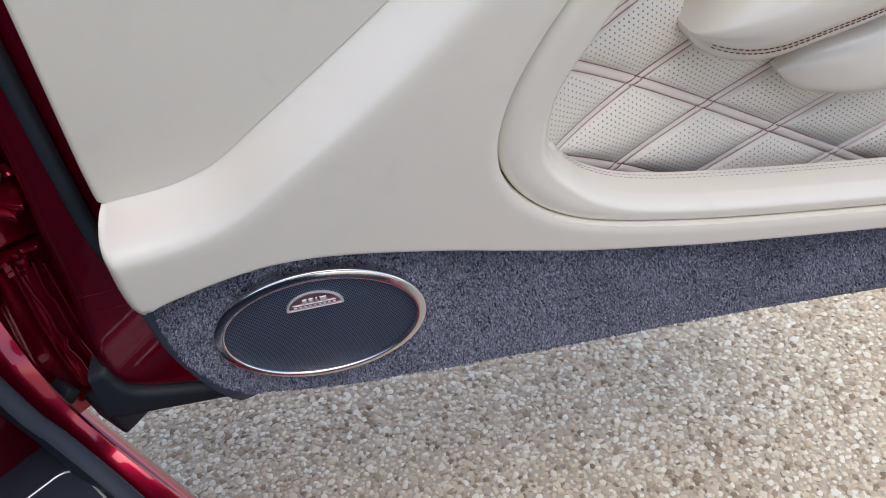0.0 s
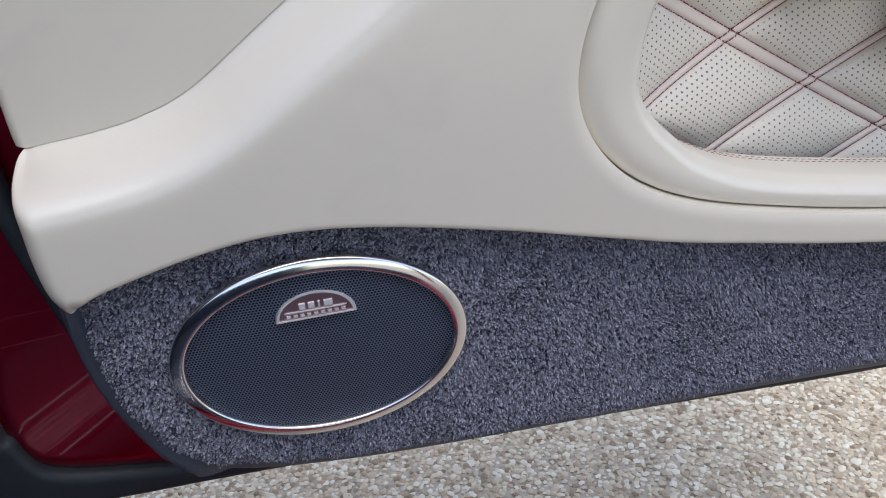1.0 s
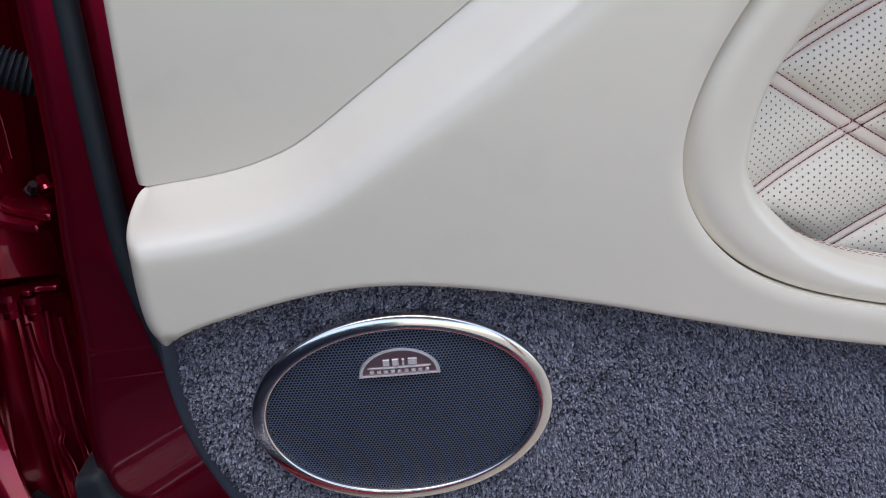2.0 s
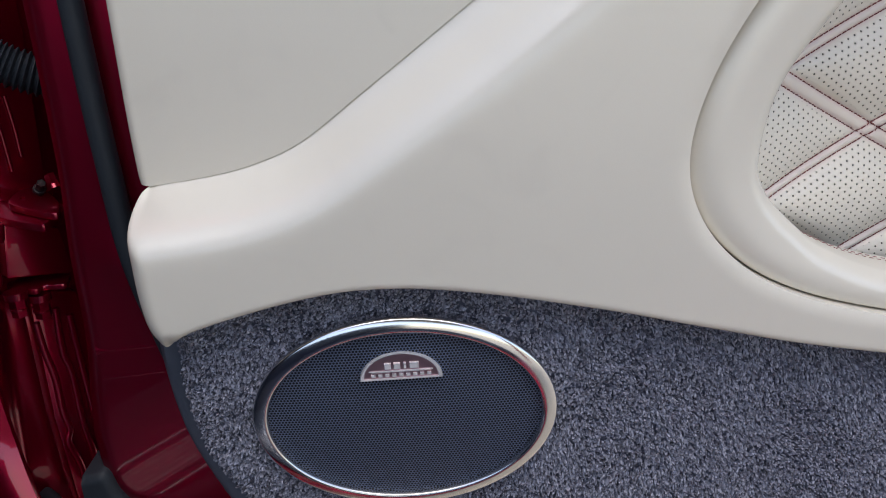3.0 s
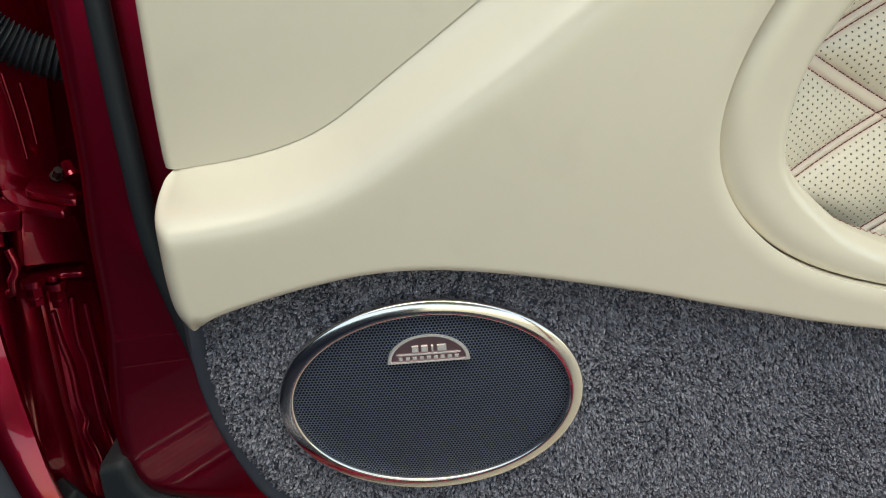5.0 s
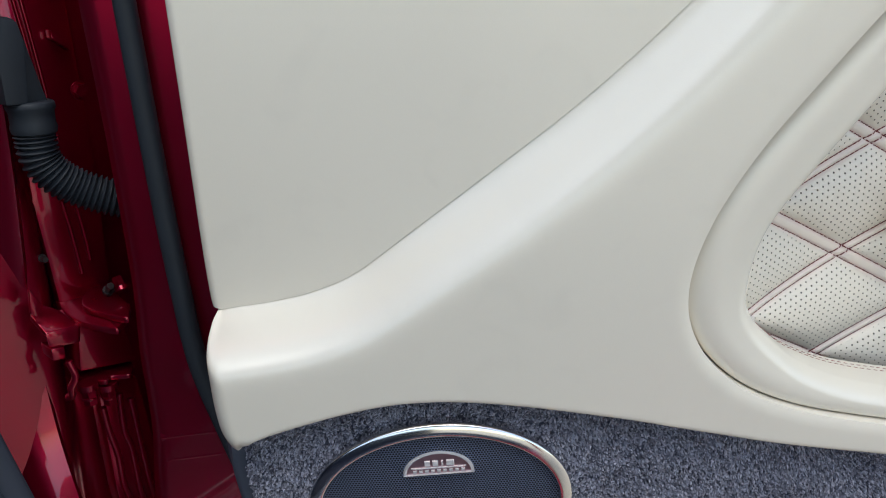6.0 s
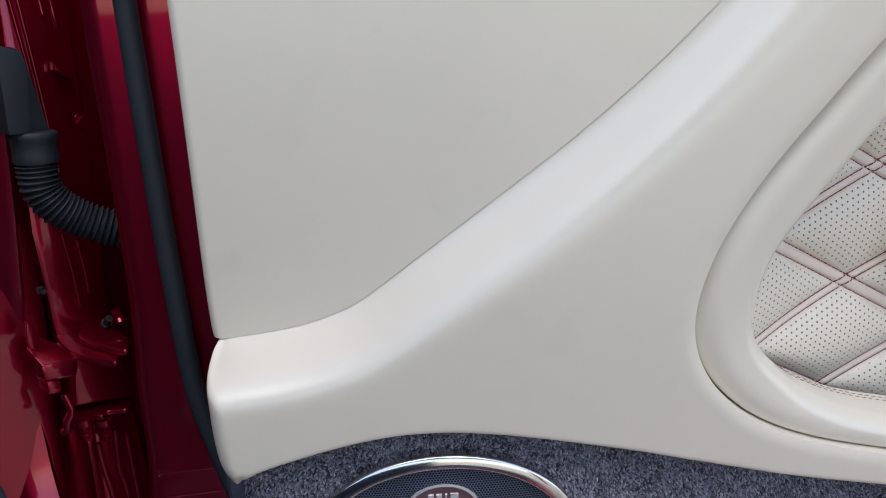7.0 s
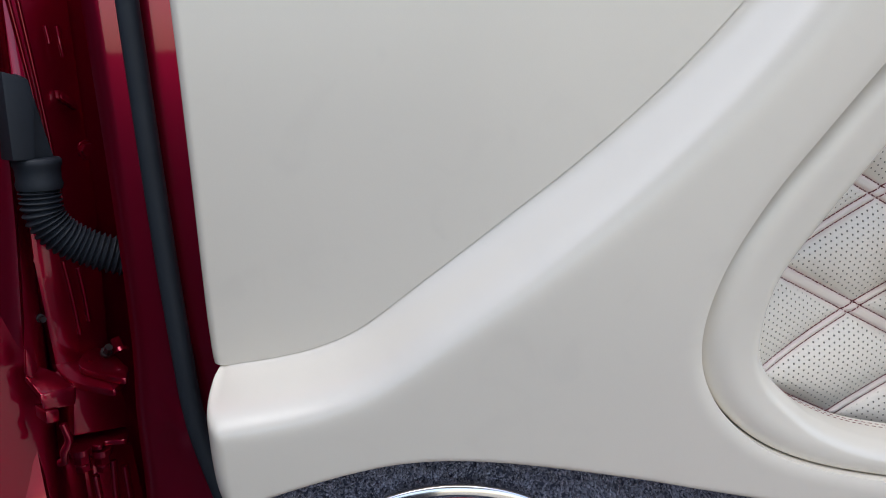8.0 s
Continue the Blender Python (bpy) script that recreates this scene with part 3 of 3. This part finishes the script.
def shell_depth(q):
    inner = np.clip((q[:, 0] + 0.09) / 0.07, 0, 1)
    dent = np.exp(-((q[:, 0] + .178) / .010) ** 2 - ((q[:, 1] - .632) / .016) ** 2)
    rim = fall(nearest(q, SHELL_LEFT)[0], 0.012, 2.0)
    return 0.078 + 0.050 * inner ** 2 * (3 - 2 * inner) - 0.0022 * dent + 0.005 * rim


shell = part("painted_shell", skin(shell_loop, 0.003, shell_depth, 0.12), PAINT, door, "deep red painted door shell")
# Two low ridges added so the shell shows soft horizontal highlights.
for a, b, h in (((-.203, .5715), (-.160, .5735), .0004), ((-.202, .5515), (-.156, .5545), .0004)):
    ends = [np.array((p[0], .0780, p[1])) for p in (a, b)]
    run = [tuple(ends[0] + (ends[1] - ends[0]) * k / 8) for k in range(9)]
    ridge = [(x * .0040, h * (math.cos(math.pi * x) - .6)) for x in np.linspace(-1, 1, 9)]
    part("highlight_ridge", sweep(run, ridge, (0, -1, 0), False), PAINT, shell)
seal_path = spline([(-.1730, .068, 1.05), (-.1722, .068, .914), (-.1700, .068, .778), (-.1675, .068, .70), (-.1635, .067, .64), (-.1520, .065, .590), (-.1380, .060, .545), (-.1220, .054, .510),
                    (-.097, .050, .478), (-.05, .050, .460), (.2, .052, .440), (.64, .052, .418)], 10)
part("door_seal", sweep([tuple(p) for p in seal_path], ring(0.0066, 0.0080, 14, 0.8), (0, -1, 0)), RUBBER, door, "matt black rubber door seal")
foot_loop = np.vstack([spline([(-.2300, .4780), (-.2125, .4800), (-.2055, .4610), (-.1880, .4450), (-.1220, .4320)], 6),
                       [(.1, .430), (.64, .410), (.64, .3700), (.4, .3820), (.25, .3910), (.1, .4010), (-.05, .4100), (-.2220, .4150), (-.2300, .4180)]])
part("foot_strip", skin(foot_loop, 0.003, lambda q: 0.072 + 0.005 * fall(nearest(q, foot_loop)[0], 0.005), 0.05), RUBBER, door, "black rubber strip along the foot")


# ---- the car's body round the hinge ----
U, N = Vector((.682, -.731, 0)), Vector((.731, .682, 0))


def body(w, s, z):
    """A place by metres towards the car's tail, out from its side, and up; the pillar leans outward a little as it rises."""
    rise = z - .67
    return U * (w + .004 - .013 * rise) + N * (s - .0025 + .04 * rise) + Vector((0, 0, z + .003 - .04 * (s + .1)))


def level(w, s, z):
    """The same, upright, for the sill."""
    return U * w + N * s + Vector((0, 0, z))


SILL_S, SILL_Z = -.092, .305
# The sill runs straight; its flange and the dark trim bend up along the hinge pillar.
SILL = np.array([(w, SILL_S - .046 * (w + .165), SILL_Z) for w in np.linspace(1.1, -.56, 60)])
FLANGE = spline([(-.02, -.106, .366), (-.10, -.108, .368), (-.15, -.110, .374), (-.20, -.115, .395), (-.226, -.122, .430), (-.240, -.128, .465), (-.253, -.130, .50), (-.268, -.130, .53),
                 (-.280, -.130, .565), (-.287, -.130, .61), (-.288, -.130, .65), (-.284, -.130, .69), (-.268, -.130, .77), (-.25, -.133, .85), (-.22, -.14, .95)], 10)
TRIM = spline([(1.1, -.258, .362), (.5, -.198, .362), (0, -.148, .362), (-.10, -.137, .366), (-.16, -.136, .380), (-.20, -.140, .405), (-.222, -.147, .437), (-.236, -.156, .468),
               (-.258, -.166, .525), (-.272, -.180, .60), (-.27, -.20, .70), (-.25, -.23, .85), (-.22, -.25, .95)], 10)


def swept_band(path, prof, place=body):
    verts, faces, k = [], [], len(prof)
    for i, (w, s0, z) in enumerate(path):
        a, b = path[max(i - 1, 0)], path[min(i + 1, len(path) - 1)]
        d = np.array((b[0] - a[0], b[2] - a[2]))
        d = d / np.hypot(*d)
        nw, nz = d[1], -d[0]
        for s, h in prof:
            verts.append(tuple(place(w + nw * h, s0 + s, z + nz * h)))
    for i in range(len(path) - 1):
        for j in range(k - 1):
            faces.append((i * k + j, i * k + j + 1, (i + 1) * k + j + 1, (i + 1) * k + j))
    return verts, faces


sill = part("sill", swept_band(SILL, [(.008, -.20), (.004, -.06), (-.001, -.022), (-.007, -.008), (-.016, -.001), (-.029, .001), (-.033, -.002), (-.036, .001), (-.040, .006),
                                      (-.050, .010), (-.062, .011), (-.066, .009), (-.070, .0)], level), PAINT, car, "glossy red painted sill")
part("flange", swept_band(FLANGE, [(.004, -.09), (.001, -.012), (-.001, -.003), (-.004, .0), (-.008, -.001), (-.020, -.007), (-.032, -.014), (-.036, -.017), (-.037, -.025)]), PAINT, sill)
part("sill_trim", swept_band(TRIM, [(.001, .0), (.0, .011), (-.003, .014), (-.014, .0145), (-.0175, .012), (-.018, -.03)]), PLASTIC, car, "dark trim lip along the sill")
part("kick_panel", swept_band(TRIM[75:], [(-.012, .004), (-.018, .012), (-.05, .018), (-.12, .020), (-.122, -.03)]), PLASTIC, car, "dark ribbed kick panel")
cover = np.array([(w, -.066 - .1 * (w + .165), .352) for w in np.linspace(1.1, -.36, 40)])
part("sill_cover", swept_band(cover, [(-.074, .0), (-.078, .024), (-.082, .026), (-.26, .026), (-.262, -.05)]), PLASTIC, car, "dark flat sill cover")


TURN_BODY = Matrix(((U.x, N.x, 0, 0), (U.y, N.y, 0, 0), (0, 0, 1, 0), (0, 0, 0, 1)))


def at_body(w, s, z, *turn):
    return Matrix.Translation(body(w, s, z)) @ TURN_BODY @ pose(0, 0, 0, *turn)


def along(places, rx, ry, mat, parent, name, label="", per=8):
    """A rounded bar through a few places of the body."""
    pts = [tuple(body(*p)) for p in spline(places, per)]
    return part(name, sweep(pts, ring(rx, ry, 14, .85), tuple(U)), mat, parent, label)


def make_plate():
    """Dark tread plate with a bright rim and slim bright loops on the sill trim."""
    m = at_body(.06, -.213, .3800, 0, 0, -5.7)
    plate = part("tread_plate", block((.60, .070, .004), .0018, m), PLASTIC, car, "dark metal tread plate with bright loops")

    def loop(cx, cy, lx, ly, r):
        pts = []
        for qx, qy, a0 in ((lx, ly, 0), (-lx, ly, 90), (-lx, -ly, 180), (lx, -ly, 270)):
            for k in range(7):
                a = radians(a0 + 15 * k)
                pts.append(m @ Vector((cx + qx + r * math.cos(a), cy + qy + r * math.sin(a), .0024)))
        return pts + pts[:2]

    part("rim", sweep(loop(0, 0, .276, .013, .020), ring(.0012, .0009, 8), (0, 0, 1), True, False), SILVER, plate)
    for k in range(5):
        part("loop", sweep(loop(.012 - .004 * k, -.016 + .008 * k, .240, .0006, .0020), ring(.0006, .0006, 8), (0, 0, 1), True, False), SILVER, plate)


make_plate()


def jamb_sheet():
    verts, faces = [], []
    # The sheet runs on, unseen, above the pillar to keep top light off the cavity.
    ss, zs = np.linspace(-.20, .03, 80), np.linspace(.37, 1.20, 72)
    for s in ss:
        for z in zs:
            step = 0.012 / (1 + math.exp((s + .118 + 0.03 * max(0, .62 - z)) / .002))
            recess = 0.020 * math.exp(-((z - .655) / .07) ** 4) * (s > -.115)
            verts.append(tuple(body(-.298 + step - recess, s, z)))
    for i in range(len(ss) - 1):
        for j in range(len(zs) - 1):
            a = i * len(zs) + j
            faces.append((a, a + len(zs), a + len(zs) + 1, a + 1))
    return verts, faces


part("hinge_pillar", jamb_sheet(), PAINT, car, "red painted pillar behind the hinge")
# Three unseen red panels, added to keep light out of the hinge cavity.
part("cavity_blocker", block((.60, .012, .48), .004, at_body(-.67, .010, .80)), PAINT, car, "unseen red panel added to keep light out behind the hinge")
part("outer_blocker", block((.90, .012, .60), .005, pose(.19, .225, .73)), PAINT, car, "unseen red panel added to keep outside light off the pillar")
part("top_blocker", block((.80, .48, .03), .004, at_body(-.72, -.22, 1.035)), PAINT, car)
# Unseen block, added to cut light that comes from the left.
part("left_blocker", block((.30, 1.10, .40), .05, at_body(-.22, -.90, .79)), PLASTIC, car, "unseen dark block added to darken the left side")
# Unseen slab and pale underside, added to limit the sky and bounce light.
part("sky_blocker", block((2.3, 1.25, .05), .02, at_body(1.60, -1.06, 1.45)), PAINT, car, "unseen red slab added overhead to cut off sky")
part("blocker_lining", block((2.24, 1.20, .012), .004, at_body(1.60, -1.06, 1.417)), LINING, car, "unseen pale underside added for bounced light")
# Unseen red and dark panels, added for the chrome and paint to reflect.
part("reflected_side", block((1.9, .10, .60), .03, at_body(2.15, -.06, .66)), PAINT, car, "unseen red block added to be reflected")
part("reflected_panel", block((1.6, .012, .44), .003, at_body(2.05, -.17, 1.17, 24)), PLASTIC, car, "unseen dark panel added to be reflected")


def prism(points, way, bevel):
    """A flat plate: an outline of body places, thickened along way, with soft edges."""
    bm = bmesh.new()
    top = [bm.verts.new(body(*p)) for p in points]
    low = [bm.verts.new(body(p[0] + way[0], p[1] + way[1], p[2] + way[2])) for p in points]
    n = len(points)
    bm.faces.new(top)
    bm.faces.new(low[::-1])
    for i in range(n):
        bm.faces.new((top[i], low[i], low[(i + 1) % n], top[(i + 1) % n]))
    bmesh.ops.recalc_face_normals(bm, faces=bm.faces[:])
    bmesh.ops.bevel(bm, geom=bm.edges[:], offset=bevel, segments=2, affect="EDGES", profile=0.6)
    return bm


def smooth_loop(points, per=3):
    p = [points[-1], *points, points[0], points[1]]
    return [tuple(q) for q in spline(p, per)[per:-per - 1][:per * len(points)]]


def make_hinge():
    face = [(-.262, -.1117, .651), (-.262, -.0769, .640), (-.262, -.0713, .606), (-.262, -.1156, .613)]
    hinge = part("hinge", prism(face, (-.03, 0, 0), .002), PAINT, car, "red painted steel door hinge")
    long_leaf = [(-.3017, -.111), (-.3122, -.1025), (-.3061, -.0959), (-.2642, -.0735), (-.2391, -.0809), (-.2239, -.0963), (-.2206, -.1006), (-.2350, -.1080), (-.2532, -.1145), (-.2685, -.1155), (-.2860, -.1140)]
    part("leaf", prism([(w, s, .657 - .05 * (w + .25)) for w, s in smooth_loop(long_leaf)], (0, 0, -.0055), .0014), PAINT, hinge)
    short_leaf = [(-.2715, -.1024), (-.2937, -.0866), (-.2883, -.0756), (-.2526, -.0781), (-.2288, -.0856), (-.2221, -.0930), (-.2548, -.1043)]
    part("leaf", prism([(w, s, .6625 - .05 * (w + .25)) for w, s in smooth_loop(short_leaf)], (0, 0, -.005), .0014), PAINT, hinge)
    low_leaf = [(-.2807, -.1110), (-.2831, -.0977), (-.2699, -.0743), (-.2499, -.0819), (-.2484, -.0869), (-.2556, -.0965), (-.2510, -.1010), (-.2529, -.1049), (-.2590, -.1075), (-.2560, -.1110), (-.2711, -.1125)]
    part("leaf", prism([(w, s, .6045) for w, s in smooth_loop(low_leaf)], (0, 0, -.004), .0012), PAINT, hinge, "wavy lower hinge leaf")
    knuckle = [(-.252, -.1385, .6545), (-.252, -.1130, .6545), (-.252, -.1150, .6394), (-.252, -.1373, .6423)]
    part("knuckle", prism(knuckle, (-.03, 0.008, .004), .0025), PAINT, hinge, "squared hinge block")
    part("knuckle", prism([(-.250, -.1369, .6425), (-.250, -.1275, .6411), (-.250, -.1278, .6320), (-.250, -.1369, .6330)], (-.02, 0, 0), .0015), PAINT, hinge)
    hood = [(-.252, -.1376, .6543), (-.270, -.1400, .6640), (-.285, -.1330, .6700), (-.275, -.1180, .6600), (-.252, -.1139, .6544)]
    part("hood", prism(hood, (-.003, 0, -.004), .0012), PAINT, hinge)
    part("fin", prism([(-.262, -.1400, .6860), (-.262, -.1327, .6717), (-.262, -.1377, .6640), (-.262, -.1420, .668)], (-.004, 0, 0), .001), PAINT, hinge)
    along([(-.245, -.1283, .6320), (-.243, -.1262, .6197), (-.245, -.1296, .6112), (-.248, -.1292, .6035), (-.252, -.1310, .6010)], .0026, .0030, PAINT, hinge, "hook")
    for s, z in ((-.1135, .595), (-.0990, .5895)):
        part("nut", bolt_head(.0058, .014, at_body(-.258, s, z + .007, 180)), PAINT, hinge, "painted hexagon nut")
        part("stud", bolt_head(.0042, .004, at_body(-.258, s, z - .003, 180)), PAINT, hinge)
    part("bolt", bolt_head(.0032, .008, at_body(-.266, -.0836, .668, 0, 50)), STEEL, hinge, "bare steel bolt")
    part("bolt", bolt_head(.0042, .009, at_body(-.262, -.0745, .668, 0, -35)), PAINT, hinge)
    part("rivet", bolt_head(.0020, .0016, at_body(-.268, -.0945, .6628)), PAINT, hinge)
    part("screw", bolt_head(.0052, .004, at_body(-.272, -.0777, .8182, 0, 90)), PAINT, car)
    part("clip", bolt_head(.0024, .006, at_body(-.288, -.1190, .6985, 0, 90)), STEEL, car, "small metal clip")


make_hinge()


def make_pillar_pressings():
    low = [(-.268, -.1035, .600), (-.268, -.0700, .590), (-.268, -.0610, .50), (-.268, -.0600, .420), (-.268, -.0960, .420), (-.268, -.1020, .50)]
    plate = part("pillar_plate", prism(low, (-.02, 0, 0), .004), PAINT, car)
    along([(-.266, -.1023, .5757), (-.266, -.1005, .555), (-.266, -.0965, .530), (-.266, -.0960, .505), (-.266, -.0935, .4887), (-.266, -.0960, .478), (-.266, -.0905, .4550), (-.266, -.0890, .425)], .0026, .0022, PAINT, plate, "bead")
    along([(-.266, -.0880, .5824), (-.266, -.0885, .549), (-.266, -.0850, .5315), (-.266, -.0830, .485), (-.266, -.0770, .445), (-.266, -.0755, .423)], .0026, .0022, PAINT, plate, "bead")
    along([(-.266, -.0795, .5751), (-.266, -.0775, .540), (-.266, -.0740, .490), (-.266, -.0690, .455), (-.266, -.0700, .425)], .0026, .0022, PAINT, plate, "bead")
    part("foot_pad", block((.05, .040, .040), .006, at_body(-.258, -.076, .388, 8)), RUBBER, car, "black rubber pad")
    part("foot_pad", block((.03, .016, .016), .005, at_body(-.276, -.113, .428, 30)), RUBBER, car)
    up = [(-.2925, -.1150, .93), (-.2925, -.0700, .93), (-.2925, -.0660, .770), (-.2925, -.0700, .640), (-.2925, -.1100, .640), (-.2925, -.1170, .740)]
    back = part("pillar_plate", prism(up, (-.015, 0, 0), .004), PAINT, car)
    for a, b in (((-.0970, .7368), (-.0911, .6784)), ((-.0868, .7296), (-.0832, .6874)), ((-.1130, .935), (-.0979, .8105)), ((-.1065, .935), (-.0920, .7823))):
        along([(-.2915, a[0], a[1]), (-.2915, (a[0] + b[0]) / 2 + .0006, (a[1] + b[1]) / 2), (-.2915, b[0], b[1])], .0016, .0020, PAINT, back, "bead")
    along([(-.284, -.0835, .905), (-.283, -.0830, .893), (-.284, -.0815, .884)], .0018, .0016, PAINT, back, "tab")
    along([(-.284, -.0915, .905), (-.283, -.0905, .893)], .0016, .0016, PAINT, back, "tab")
    part("ledge", prism([(-.282, -.0880, .861), (-.282, -.0760, .853), (-.282, -.0765, .846), (-.282, -.0878, .855)], (-.01, 0, 0), .001), PAINT, back)


make_pillar_pressings()


def make_gaiter():
    path = spline([(-.25, -.1215, .800), (-.25, -.1218, .792), (-.25, -.1205, .7780), (-.248, -.1136, .7660), (-.245, -.1023, .7565), (-.240, -.0898, .7495), (-.234, -.0760, .7440), (-.228, -.062, .740)], 44)
    n = len(path)

    def prof(t):
        i = t * (n - 1)
        wave = 0.5 + 0.5 * math.cos(2 * math.pi * i / (n - 1) * 27)
        r = 0.0112 + 0.0026 * wave
        return ring(r, r, 28)

    loom = part("wiring_sleeve", sweep([tuple(body(*p)) for p in path], prof, tuple(U)), RUBBER, car, "black corrugated rubber wiring sleeve")
    shape = [(.7965, .0142), (.8000, .0150), (.8030, .0142), (.8105, .0144), (.8130, .0156), (.8160, .0156), (.8175, .0140)]
    verts, faces = [], []
    for z, r in shape:
        verts += [tuple(body(-.25 + r * math.cos(2 * math.pi * k / 28), -.1213 + r * math.sin(2 * math.pi * k / 28), z)) for k in range(28)]
    for i in range(len(shape) - 1):
        faces += [(i * 28 + k, i * 28 + (k + 1) % 28, (i + 1) * 28 + (k + 1) % 28, (i + 1) * 28 + k) for k in range(28)]
    faces.append(tuple(range((len(shape) - 1) * 28, len(shape) * 28)))
    part("collar", (verts, faces), RUBBER, loom)
    neck = [(-.246, -.1240, .8155), (-.246, -.1100, .8150), (-.246, -.1135, .8300), (-.246, -.1185, .8560), (-.246, -.1225, .8700), (-.246, -.1290, .8725), (-.246, -.1290, .8155)]
    part("connector_neck", prism(neck, (-.022, 0, 0), .002), RUBBER, loom)
    box = [(-.238, -.1400, .8170), (-.238, -.1260, .8170), (-.238, -.1215, .8560), (-.238, -.1240, .8690), (-.238, -.1400, .8740)]
    part("connector", prism(box, (-.034, 0, 0), .002), RUBBER, loom, "black plastic plug housing")


make_gaiter()

# ---- plain cabin sides behind the camera, added for reflections and bounced light ----
def wall(name, corners, label, mat):
    bm = bmesh.new()
    f = bm.faces.new([bm.verts.new(c) for c in corners])
    bmesh.ops.solidify(bm, geom=[f], thickness=0.03)
    ob = part(name, bm, mat, None)
    return tagged(ob, label, "car interior", kind="structure")


# Unseen; its height and dark tone set what the painted shell mirrors.
wall("wall_cabin", [body(-.9, -1.5, 0.1), body(1.6, -1.5, 0.1), body(1.6, -1.5, 0.85), body(-.9, -1.5, 0.85)], "plain unseen dark wall added for reflections", CARPET)
wall("floor", [body(-.9, -1.5, .20), body(1.6, -1.5, .20), body(1.6, -.265, .20), body(-.9, -.265, .20)], "plain cabin floor", CARPET)
wall("wall_front", [body(-.34, -1.5, .20), body(-.34, -.165, .20), body(-.34, -.165, .98), body(-.34, -1.5, .98)], "plain dark panel ahead of the footwell", CARPET)
